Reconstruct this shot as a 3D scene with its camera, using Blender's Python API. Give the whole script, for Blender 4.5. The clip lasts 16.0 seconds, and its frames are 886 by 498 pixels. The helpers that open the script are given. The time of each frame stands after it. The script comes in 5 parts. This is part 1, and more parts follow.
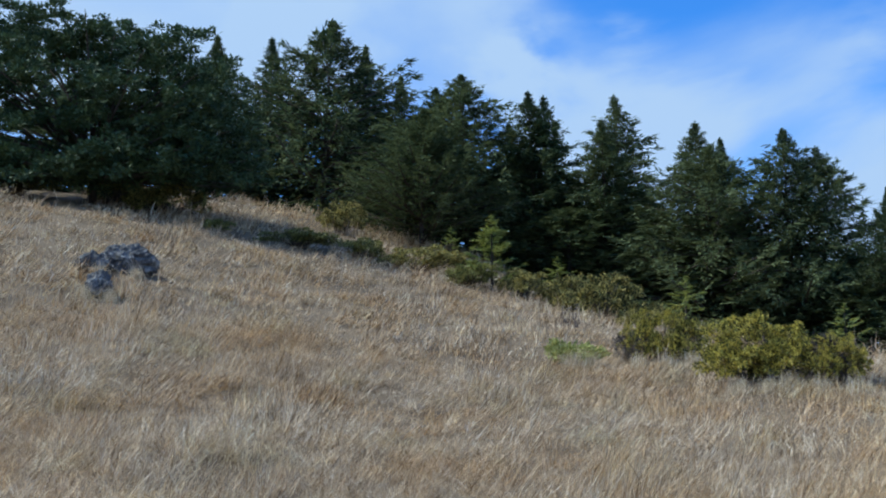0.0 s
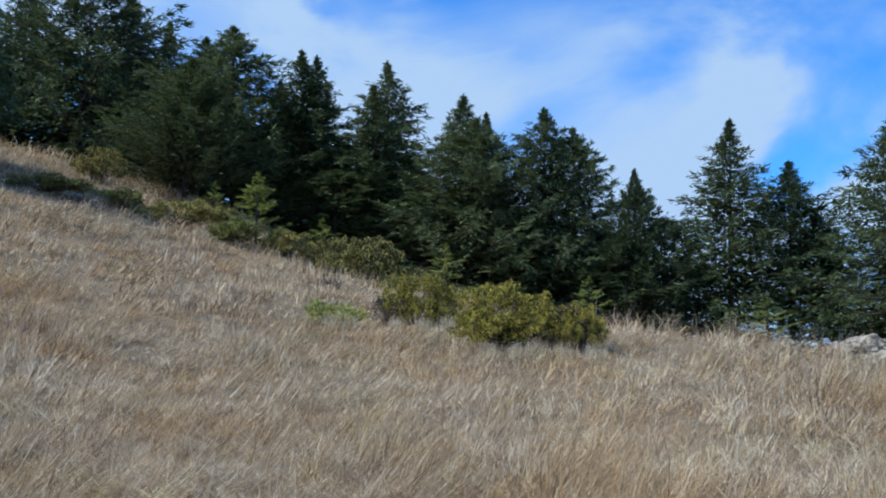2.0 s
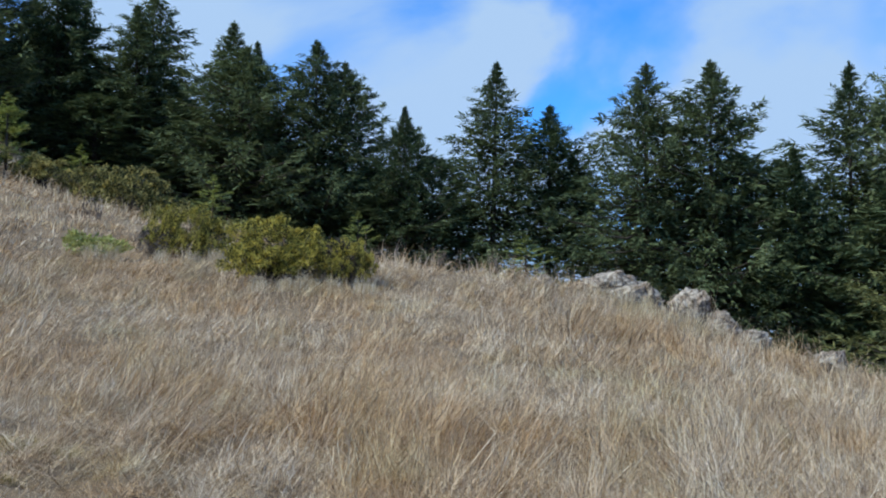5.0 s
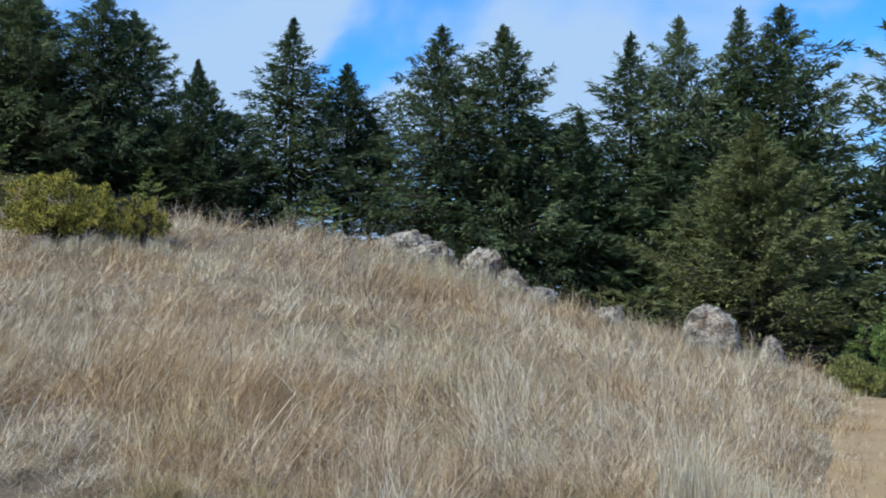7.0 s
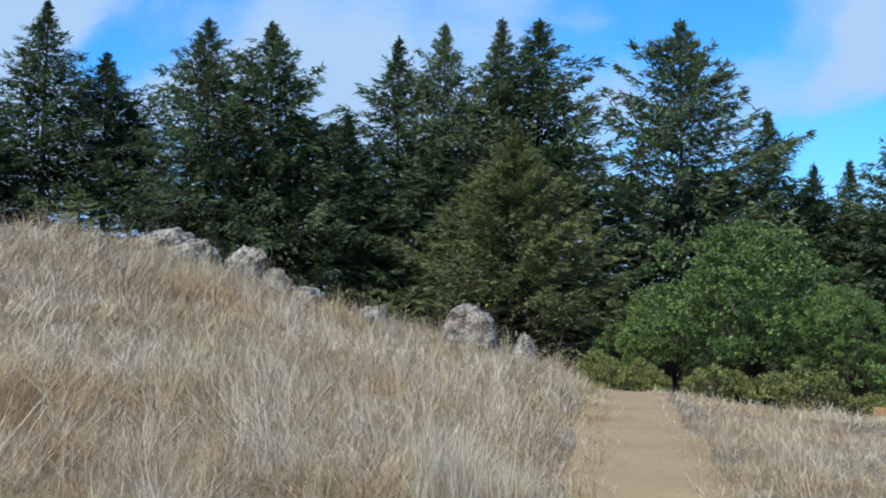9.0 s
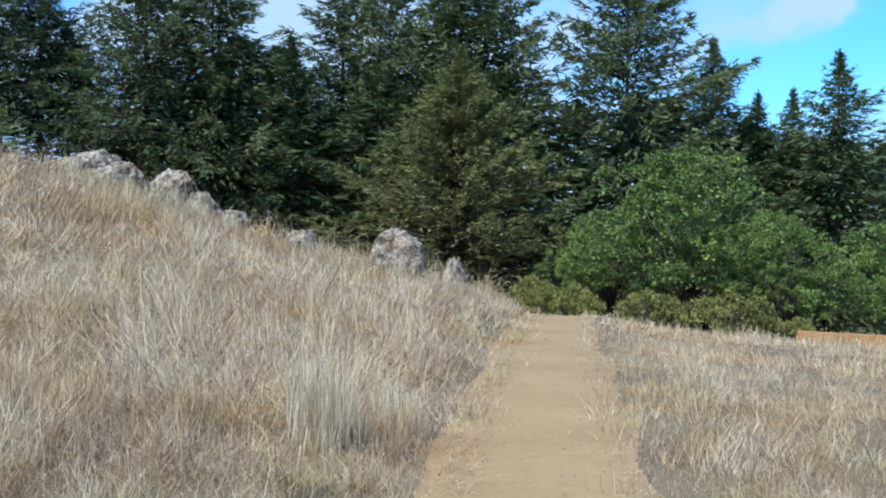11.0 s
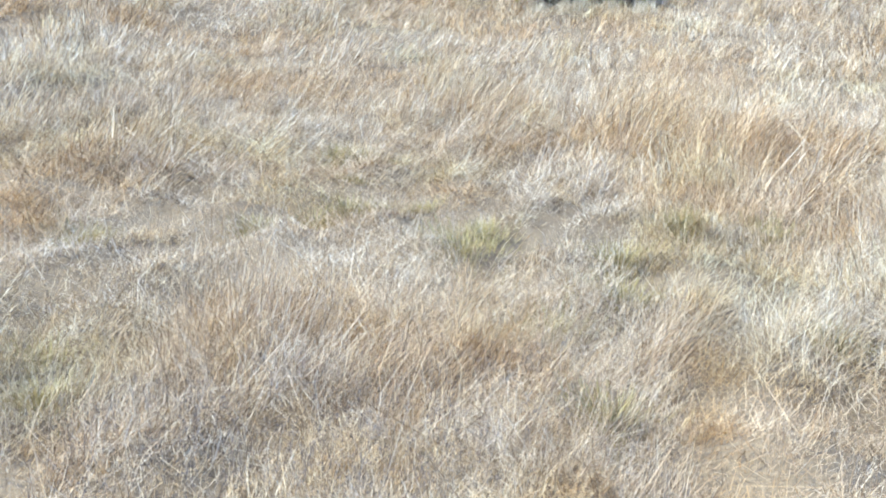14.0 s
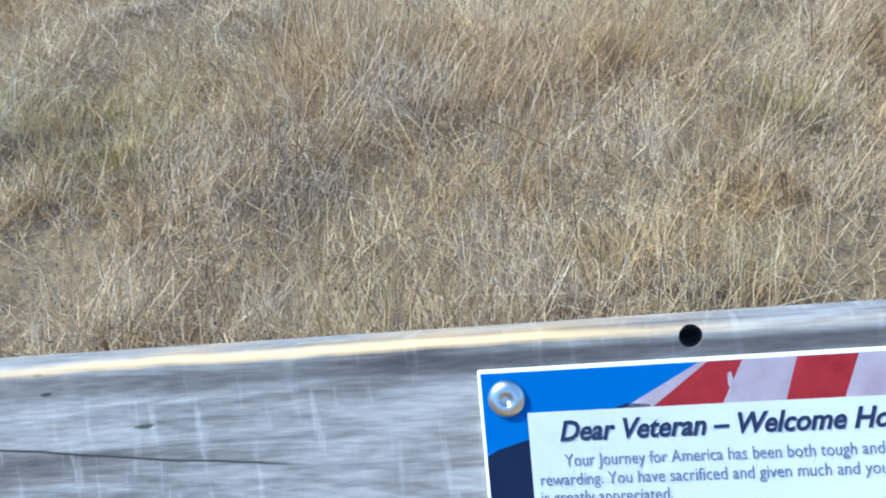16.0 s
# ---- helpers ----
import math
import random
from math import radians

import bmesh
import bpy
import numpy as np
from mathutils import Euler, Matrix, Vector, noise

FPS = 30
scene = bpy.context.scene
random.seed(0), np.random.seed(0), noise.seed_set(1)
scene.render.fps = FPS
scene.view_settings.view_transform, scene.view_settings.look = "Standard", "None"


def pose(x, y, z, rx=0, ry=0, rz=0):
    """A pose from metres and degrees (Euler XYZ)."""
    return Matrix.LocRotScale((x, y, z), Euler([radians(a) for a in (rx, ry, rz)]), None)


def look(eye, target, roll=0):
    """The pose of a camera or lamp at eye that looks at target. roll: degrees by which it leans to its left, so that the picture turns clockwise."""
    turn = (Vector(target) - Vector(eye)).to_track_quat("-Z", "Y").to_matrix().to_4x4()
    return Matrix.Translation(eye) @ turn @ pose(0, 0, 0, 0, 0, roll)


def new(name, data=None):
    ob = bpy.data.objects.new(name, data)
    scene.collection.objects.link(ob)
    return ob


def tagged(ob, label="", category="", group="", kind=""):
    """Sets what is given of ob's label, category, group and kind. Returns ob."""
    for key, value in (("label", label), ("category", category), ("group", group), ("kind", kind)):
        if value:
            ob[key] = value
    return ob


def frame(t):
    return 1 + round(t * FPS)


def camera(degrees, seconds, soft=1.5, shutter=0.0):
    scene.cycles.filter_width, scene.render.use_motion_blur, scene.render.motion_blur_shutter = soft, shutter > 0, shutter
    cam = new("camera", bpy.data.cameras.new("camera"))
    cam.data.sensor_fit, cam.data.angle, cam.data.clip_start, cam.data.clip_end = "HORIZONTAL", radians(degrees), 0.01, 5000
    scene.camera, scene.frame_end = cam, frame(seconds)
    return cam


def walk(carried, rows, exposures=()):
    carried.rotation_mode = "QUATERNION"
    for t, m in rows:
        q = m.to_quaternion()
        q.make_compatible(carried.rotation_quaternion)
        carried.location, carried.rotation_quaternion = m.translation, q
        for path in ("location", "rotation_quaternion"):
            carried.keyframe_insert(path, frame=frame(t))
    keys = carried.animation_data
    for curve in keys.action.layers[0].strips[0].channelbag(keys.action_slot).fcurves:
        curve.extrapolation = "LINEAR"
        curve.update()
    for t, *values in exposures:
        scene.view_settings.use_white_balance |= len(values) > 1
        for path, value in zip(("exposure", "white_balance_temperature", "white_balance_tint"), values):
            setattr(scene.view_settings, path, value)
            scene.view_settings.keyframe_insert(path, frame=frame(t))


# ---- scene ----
cam = camera(47.19, 16.0, soft=2.0)
PATH = [
    (0.0, (-0.000, 0.000, 1.500), (-0.000, 9.865, 3.138), -0.78),
    (0.5, (-0.011, -0.037, 1.520), (0.515, 9.819, 3.125), -0.53),
    (1.0, (0.002, -0.024, 1.507), (0.651, 9.829, 3.087), -1.02),
    (1.5, (0.068, -0.035, 1.478), (1.404, 9.760, 2.985), -0.48),
    (2.0, (0.019, -0.072, 1.487), (2.300, 9.583, 2.742), 0.29),
    (2.5, (-0.036, -0.083, 1.490), (2.636, 9.499, 2.510), 0.44),
    (3.0, (-0.030, -0.091, 1.477), (3.097, 9.362, 2.407), 0.78),
    (3.5, (-0.023, -0.091, 1.483), (3.450, 9.246, 2.345), 0.70),
    (4.0, (-0.041, -0.094, 1.473), (3.830, 9.094, 2.245), 0.50),
    (4.2, (-0.022, -0.119, 1.467), (3.977, 9.018, 2.183), 0.36),
    (6.3, (-0.161, -0.305, 1.492), (5.267, 8.088, 1.817), 0.43),
    (6.5, (-0.162, -0.324, 1.505), (5.487, 7.925, 1.703), 0.40),
    (7.0, (-0.159, -0.342, 1.509), (5.969, 7.557, 1.715), -0.07),
    (7.5, (-0.173, -0.357, 1.514), (6.377, 7.196, 1.738), -0.37),
    (8.0, (-0.187, -0.389, 1.512), (6.681, 6.873, 1.820), -0.18),
    (8.5, (-0.221, -0.424, 1.504), (7.081, 6.406, 1.661), -0.19),
    (9.0, (-0.233, -0.462, 1.499), (7.522, 5.848, 1.710), 0.32),
    (9.2, (-0.224, -0.472, 1.500), (7.666, 5.671, 1.652), 0.18),
    (10.2, (-0.048, -0.653, 1.471), (8.172, 5.039, 1.297), 0.50),
    (11.3, (0.167, -0.835, 1.443), (8.061, 5.260, 0.705), 0.27),
    (11.5, (0.103, -0.864, 1.423), (7.902, 5.324, 0.485), -0.18),
    (12.0, (-0.138, -0.825, 1.459), (6.633, 6.386, -0.010), -0.22),
    (12.5, (-0.357, -0.832, 1.476), (5.064, 7.492, 0.327), -2.00),
    (13.0, (-0.584, -0.763, 1.489), (4.027, 7.985, 0.007), -3.48),
    (13.5, (-0.641, -0.649, 1.438), (2.571, 8.628, -0.461), -1.57),
    (14.0, (-0.551, -0.478, 1.364), (1.462, 9.115, -0.616), -1.39),
    (14.5, (-0.491, -0.335, 1.311), (0.340, 9.372, -0.941), -5.73),
    (15.0, (-0.525, -0.173, 1.193), (0.313, 9.407, -1.548), -6.40),
    (15.5, (-0.520, -0.051, 1.094), (-0.042, 9.380, -2.195), -8.55),
    (16.0, (-0.509, 0.022, 1.028), (0.130, 9.165, -2.972), -9.21),
]

import collections
walk(cam, [(t, look(eye, target, roll)) for t, eye, target, roll in PATH],
     exposures=[(0.0, 0.12, 5660, -6), (3.0, 0.10, 5680, -5), (4.2, 0.08, 5680, -5), (6.3, 0.10, 5640, -6), (9.2, 0.12, 5560, -7), (11.3, 0.54, 5640, -7), (11.5, 0.64, 5620, -7), (12.0, 0.88, 5480, -7), (12.5, 0.90, 5510, -5), (13.0, 0.86, 5500, -5),
                (13.5, 0.70, 5560, -6), (14.0, 1.37, 5440, -7), (14.5, 1.25, 5390, -8), (15.0, 1.19, 5420, -7), (15.6, 1.08, 5530, -6), (16.0, 0.80, 5600, -10)])

# ---- light: thin broken cloud, a veiled sun to one side of the slope ----
SUN_BEARING, SUN_HEIGHT = -93.0, 52.0
world = bpy.data.worlds.new("world")
scene.world = world
world.use_nodes = True
wn, wl = world.node_tree.nodes, world.node_tree.links
wn.clear()


def wnode(kind, **values):
    n = wn.new(kind)
    for k, v in values.items():
        n.inputs[k].default_value = v
    return n


sky = wn.new("ShaderNodeTexSky")
sky.sky_type, sky.sun_disc = "NISHITA", False
sky.sun_elevation, sky.sun_rotation = radians(SUN_HEIGHT), radians(SUN_BEARING)
sky.air_density, sky.dust_density, sky.ozone_density = 1.0, 0.3, 3.0
sky_level = wnode("ShaderNodeMixRGB", Fac=1.0, Color2=(0.064, 0.118, 0.20, 1))
sky_level.blend_type = "MULTIPLY"
wl.new(sky.outputs[0], sky_level.inputs["Color1"])
coord = wn.new("ShaderNodeTexCoord")
stretch = wn.new("ShaderNodeMapping")
stretch.inputs["Scale"].default_value = (1.0, 1.0, 1.7)
stretch.inputs["Location"].default_value = (0.35, 0.1, 0.0)
wl.new(coord.outputs["Generated"], stretch.inputs["Vector"])
cloud = wnode("ShaderNodeTexNoise", Scale=3.0, Detail=7.0, Roughness=0.5, Distortion=0.25)
wl.new(stretch.outputs[0], cloud.inputs["Vector"])


def wmath(op, a, b):
    t = wn.new("ShaderNodeMath")
    t.operation = op
    for i, v in enumerate((a, b)):
        if isinstance(v, (int, float)):
            t.inputs[i].default_value = v
        else:
            wl.new(v, t.inputs[i])
    return t.outputs[0]


# banks of thin cloud and the clear blue between them: bearing, height, breadth in degrees, thickness
drift = wn.new("ShaderNodeMixRGB")
drift.blend_type = "LINEAR_LIGHT"
drift.inputs["Fac"].default_value = 0.05
wl.new(coord.outputs["Generated"], drift.inputs["Color1"])
wl.new(cloud.outputs["Color"], drift.inputs["Color2"])
axes = wn.new("ShaderNodeSeparateXYZ")
wl.new(coord.outputs["Generated"], axes.inputs[0])
low = wn.new("ShaderNodeMapRange")
for k, v in (("From Min", 0.02), ("From Max", 0.20), ("To Min", 0.38), ("To Max", 0.0)):
    low.inputs[k].default_value = v
wl.new(axes.outputs["Z"], low.inputs["Value"])
total = wmath("ADD", wmath("ADD", wmath("MULTIPLY", cloud.outputs["Fac"], 0.9), 0.03), low.outputs[0])
for bearing, height, breadth, thick in ((-19, 24, 16, 0.42), (-2, 20, 11, 0.30), (9, 13, 11, 0.34), (20, 10, 16, 0.30), (26, 13, 12, 0.14), (31, 6, 12, 0.28), (46, 13, 9, 0.13), (53, 4, 10, 0.22), (69, 13, 9, 0.22),
                                        (74, 4, 8, 0.20), (17, 25, 11, -0.22), (36, 8, 12, 0.16), (37, 15, 12, 0.22), (59, 14, 7, -0.09), (81, 8, 10, 0.20), (-60, 30, 40, 0.2), (150, 35, 60, 0.15), (110, 25, 30, 0.1)):
    b, e = radians(bearing), radians(height)
    toward = wn.new("ShaderNodeVectorMath")
    toward.operation = "DOT_PRODUCT"
    toward.inputs[1].default_value = (math.sin(b) * math.cos(e), math.cos(b) * math.cos(e), math.sin(e))
    wl.new(drift.outputs[0], toward.inputs[0])
    bank = wn.new("ShaderNodeMapRange")
    bank.interpolation_type = "SMOOTHERSTEP"
    for k, v in (("From Min", math.cos(radians(breadth))), ("From Max", 1.0), ("To Min", 0.0), ("To Max", thick)):
        bank.inputs[k].default_value = v
    wl.new(toward.outputs["Value"], bank.inputs["Value"])
    total = wmath("ADD", total, bank.outputs[0])
cover = wn.new("ShaderNodeValToRGB")
cover.color_ramp.interpolation = "EASE"
cover.color_ramp.elements[0].position, cover.color_ramp.elements[1].position = 0.40, 1.12
wl.new(total, cover.inputs["Fac"])
sky_mix = wnode("ShaderNodeMixRGB", Color2=(0.475, 0.565, 0.79, 1))
wl.new(cover.outputs["Color"], sky_mix.inputs["Fac"])
wl.new(sky_level.outputs[0], sky_mix.inputs["Color1"])
back = wnode("ShaderNodeBackground", Strength=1.0)
wl.new(sky_mix.outputs[0], back.inputs["Color"])
wout = wn.new("ShaderNodeOutputWorld")
wl.new(back.outputs[0], wout.inputs["Surface"])

sun = new("sun", bpy.data.lights.new("sun", "SUN"))
sun.data.energy, sun.data.angle, sun.data.color = 4.2, radians(7), (1.0, 0.93, 0.82)
sb, sh = radians(SUN_BEARING), radians(SUN_HEIGHT)
sun.matrix_world = look((math.sin(sb) * math.cos(sh) * 60, math.cos(sb) * math.cos(sh) * 60, math.sin(sh) * 60), (0, 0, 0))


# ---- materials ----
def material(name, low_colour, high_colour, roughness=0.8, scale=4.0, fine=40.0, bump=0.0, island=0.0, per_object=0.0,
             translucent=0.0, third=None, metal=0.0, bump_scale=None, contrast=(0.3, 0.7), patches=()):
    """Two colours mixed by coarse and fine noise, with optional spread from leaf to leaf and from thing to thing."""
    m = bpy.data.materials.new(name)
    m.use_nodes = True
    n, l = m.node_tree.nodes, m.node_tree.links
    bsdf = n["Principled BSDF"]
    bsdf.inputs["Roughness"].default_value = roughness
    bsdf.inputs["Metallic"].default_value = metal
    bsdf.inputs["Specular IOR Level"].default_value = 0.25
    geo = n.new("ShaderNodeNewGeometry")

    def noise_at(s, detail=4.0):
        t = n.new("ShaderNodeTexNoise")
        t.inputs["Scale"].default_value, t.inputs["Detail"].default_value = s, detail
        l.new(geo.outputs["Position"], t.inputs["Vector"])
        return t.outputs["Fac"]

    def math_node(op, a, b):
        t = n.new("ShaderNodeMath")
        t.operation = op
        for i, v in enumerate((a, b)):
            if isinstance(v, (int, float)):
                t.inputs[i].default_value = v
            else:
                l.new(v, t.inputs[i])
        return t.outputs[0]

    fac = math_node("ADD", math_node("MULTIPLY", noise_at(scale), 0.6), math_node("MULTIPLY", noise_at(fine), 0.4))
    if island:
        fac = math_node("ADD", fac, math_node("MULTIPLY", math_node("SUBTRACT", geo.outputs["Random Per Island"], 0.5), island))
    if per_object:
        info = n.new("ShaderNodeObjectInfo")
        fac = math_node("ADD", fac, math_node("MULTIPLY", math_node("SUBTRACT", info.outputs["Random"], 0.5), per_object))
    ramp = n.new("ShaderNodeValToRGB")
    ramp.color_ramp.elements[0].position, ramp.color_ramp.elements[1].position = contrast
    ramp.color_ramp.elements[0].color, ramp.color_ramp.elements[1].color = (*low_colour, 1), (*high_colour, 1)
    if third:
        e = ramp.color_ramp.elements.new(0.5 * (contrast[0] + contrast[1]))
        e.color = (*third, 1)
    l.new(fac, ramp.inputs["Fac"])
    shade = ramp.outputs[0]
    for size, lo, hi, tint in patches:
        edge = n.new("ShaderNodeMapRange")
        edge.inputs["From Min"].default_value, edge.inputs["From Max"].default_value = lo, hi
        l.new(noise_at(size, 3.0), edge.inputs["Value"])
        mul = n.new("ShaderNodeMixRGB")
        mul.blend_type = "MULTIPLY"
        mul.inputs["Color2"].default_value = (*tint, 1)
        l.new(edge.outputs[0], mul.inputs["Fac"])
        l.new(shade, mul.inputs["Color1"])
        shade = mul.outputs[0]
    l.new(shade, bsdf.inputs["Base Color"])
    if bump:
        b = n.new("ShaderNodeBump")
        b.inputs["Strength"].default_value, b.inputs["Distance"].default_value = 0.6, bump
        l.new(noise_at(bump_scale or fine, 8.0), b.inputs["Height"])
        l.new(b.outputs[0], bsdf.inputs["Normal"])
    if translucent:
        t = n.new("ShaderNodeBsdfTranslucent")
        l.new(shade, t.inputs["Color"])
        mix = n.new("ShaderNodeMixShader")
        mix.inputs["Fac"].default_value = translucent
        l.new(bsdf.outputs[0], mix.inputs[1])
        l.new(t.outputs[0], mix.inputs[2])
        l.new(mix.outputs[0], n["Material Output"].inputs["Surface"])
    return m


def plain(name, colour, roughness=0.5, metal=0.0):
    m = bpy.data.materials.new(name)
    m.use_nodes = True
    b = m.node_tree.nodes["Principled BSDF"]
    b.inputs["Base Color"].default_value, b.inputs["Roughness"].default_value, b.inputs["Metallic"].default_value = (*colour, 1), roughness, metal
    return m


STRAW = material("dry_straw", (0.20, 0.135, 0.075), (0.88, 0.76, 0.59), 0.65, 0.35, 3.2, island=0.95, translucent=0.25, third=(0.68, 0.53, 0.375), contrast=(0.05, 0.95),
                 patches=((0.45, 0.45, 0.62, (0.92, 0.83, 0.71)), (1.7, 0.48, 0.66, (0.84, 0.77, 0.68)), (4.5, 0.48, 0.62, (0.80, 0.745, 0.66)), (7.5, 0.52, 0.62, (0.80, 0.745, 0.67)), (2.7, 0.52, 0.64, (0.98, 0.91, 0.76)), (0.8, 0.52, 0.68, (0.93, 0.97, 0.88))))
PALE_STRAW = material("pale_straw", (0.45, 0.34, 0.20), (0.85, 0.74, 0.55), 0.65, 3.0, 20.0, island=0.8, translucent=0.25)
THATCH = material("thatch_soil", (0.085, 0.058, 0.036), (0.30, 0.215, 0.13), 0.95, 0.5, 45.0, bump=0.03)
DIRT = material("trail_dirt", (0.325, 0.208, 0.100), (0.43, 0.285, 0.145), 0.95, 1.2, 34.0, bump=0.010, patches=((0.9, 0.45, 0.65, (0.90, 0.88, 0.86)), (6.0, 0.55, 0.7, (0.90, 0.88, 0.86))))
GREEN_GRASS = material("green_grass", (0.20, 0.155, 0.06), (0.50, 0.39, 0.175), 0.7, 3.0, 20.0, island=0.5, translucent=0.3)
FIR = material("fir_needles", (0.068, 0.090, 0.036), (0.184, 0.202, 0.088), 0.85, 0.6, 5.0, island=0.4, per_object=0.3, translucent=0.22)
FIR_OLIVE = material("olive_fir_needles", (0.108, 0.115, 0.041), (0.275, 0.265, 0.098), 0.85, 0.6, 5.0, island=0.4, translucent=0.25)
# FIR made darker: shade on the left-hand and deep trees, put into the colour
FIR_SHADED = material("shaded_fir_needles", (0.042, 0.065, 0.028), (0.156, 0.176, 0.074), 0.85, 0.6, 5.0, island=0.5, per_object=0.3, translucent=0.25)
FIR_YOUNG = material("young_fir_needles", (0.17, 0.20, 0.045), (0.44, 0.45, 0.13), 0.6, 1.5, 9.0, island=0.5, translucent=0.25)
OAK_LEAF = material("live_oak_leaves", (0.030, 0.056, 0.024), (0.100, 0.135, 0.052), 0.55, 0.6, 4.0, island=0.3, translucent=0.12)
BAY_LEAF = material("bay_leaves", (0.036, 0.068, 0.017), (0.31, 0.375, 0.095), 0.5, 0.7, 4.0, island=0.5, per_object=0.2, translucent=0.2)
BRUSH_LEAF = material("coyote_brush_leaves", (0.033, 0.038, 0.010), (0.72, 0.57, 0.105), 0.6, 6.0, 14.0, island=0.6, per_object=0.15, translucent=0.25, third=(0.27, 0.238, 0.047), contrast=(0.30, 0.73))
BRUSH_BROW = material("muted_brush_leaves", (0.050, 0.050, 0.018), (0.56, 0.45, 0.14), 0.6, 5.0, 12.0, island=0.55, per_object=0.2, translucent=0.22, third=(0.20, 0.178, 0.050), contrast=(0.30, 0.74))
BRUSH_DARK = material("green_brush_leaves", (0.06, 0.068, 0.020), (0.38, 0.345, 0.10), 0.6, 5.0, 12.0, island=0.5, per_object=0.08, translucent=0.2)
FORB_LEAF = material("pale_forb_leaves", (0.22, 0.235, 0.06), (0.56, 0.53, 0.19), 0.6, 5.0, 14.0, island=0.5, translucent=0.3)
TWIG = material("grey_twigs", (0.06, 0.045, 0.035), (0.17, 0.135, 0.11), 0.9, 3.0, 20.0)
BARK = material("bark", (0.035, 0.025, 0.02), (0.13, 0.10, 0.08), 0.95, 1.5, 14.0, bump=0.03)
ROCK = material("lichened_rock", (0.075, 0.058, 0.044), (0.57, 0.49, 0.39), 0.95, 6.0, 34.0, bump=0.10, bump_scale=16.0, third=(0.30, 0.245, 0.19), contrast=(0.38, 0.62), patches=((2.2, 0.46, 0.62, (0.80, 0.72, 0.66)), (9.0, 0.53, 0.58, (0.68, 0.62, 0.58)), (30.0, 0.55, 0.60, (0.62, 0.57, 0.53))))
DARK_ROCK = material("dark_weathered_rock", (0.045, 0.042, 0.042), (0.42, 0.40, 0.37), 0.95, 5.0, 24.0, bump=0.09, bump_scale=9.0, third=(0.13, 0.12, 0.115), contrast=(0.36, 0.68))
DEAD_STALK = material("dead_stalks", (0.12, 0.085, 0.065), (0.32, 0.25, 0.19), 0.9, 4.0, 20.0, island=0.4)


# ---- mesh tools ----
def mesh_from(name, verts, faces, mat, smooth=True):
    me = bpy.data.meshes.new(name)
    me.from_pydata([tuple(v) for v in verts], [], faces)
    me.materials.append(mat)
    if smooth:
        me.polygons.foreach_set("use_smooth", [True] * len(me.polygons))
    me.update()
    return me


def mesh_arrays(name, verts, quads, mat):
    """A mesh of quads (or triangles, by the row length) straight from arrays."""
    verts, quads = np.asarray(verts, np.float32), np.asarray(quads, np.int32)
    k = quads.shape[1]
    me = bpy.data.meshes.new(name)
    me.vertices.add(len(verts))
    me.vertices.foreach_set("co", verts.ravel())
    me.loops.add(quads.size)
    me.loops.foreach_set("vertex_index", quads.ravel())
    me.polygons.add(len(quads))
    me.polygons.foreach_set("loop_start", np.arange(0, quads.size, k, dtype=np.int32))
    me.materials.append(mat)
    me.update(calc_edges=True)
    me.validate()
    return me


def part(name, me, parent, label=""):
    ob = new(name, me)
    ob.parent = parent
    if label:
        ob["label"] = label
    return ob


def thing(name, x, y, z, label, category, group="", turn=0.0, kind=""):
    ob = new(name)
    ob.matrix_basis = pose(x, y, z, 0, 0, turn)
    return tagged(ob, label, category, group, kind)


def tube(bm, path, radii, sides=6):
    """A tapered tube along a path."""
    rings = []
    for i, (p, r) in enumerate(zip(path, radii)):
        p = Vector(p)
        way = (Vector(path[min(i + 1, len(path) - 1)]) - Vector(path[max(i - 1, 0)])).normalized()
        side = way.cross(Vector((0.31, 0.95, 0.1))).normalized()
        up = side.cross(way)
        rings.append([bm.verts.new(p + (side * math.cos(a) + up * math.sin(a)) * r) for a in [2 * math.pi * k / sides for k in range(sides)]])
    for a, b in zip(rings, rings[1:]):
        for k in range(sides):
            bm.faces.new((a[k], a[(k + 1) % sides], b[(k + 1) % sides], b[k]))
    bm.faces.new(rings[0][::-1])
    bm.faces.new(rings[-1])


def bm_mesh(name, bm, mat, smooth=True):
    me = bpy.data.meshes.new(name)
    bm.normal_update()
    bm.to_mesh(me)
    bm.free()
    me.materials.append(mat)
    if smooth:
        me.polygons.foreach_set("use_smooth", [True] * len(me.polygons))
    return me


def diamonds(base, way, side, length, width):
    """Narrow leaf-shaped quads: base point, direction, sideways direction, length and width, all arrays."""
    n = len(base)
    v = np.empty((n, 4, 3), np.float32)
    v[:, 0] = base
    v[:, 1] = base + way * (length * 0.45)[:, None] + side * (width * 0.5)[:, None]
    v[:, 2] = base + way * length[:, None]
    v[:, 3] = base + way * (length * 0.45)[:, None] - side * (width * 0.5)[:, None]
    return v.reshape(-1, 3), np.arange(n * 4, dtype=np.int32).reshape(n, 4)


def unit(v):
    return v / np.maximum(np.linalg.norm(v, axis=-1, keepdims=True), 1e-9)


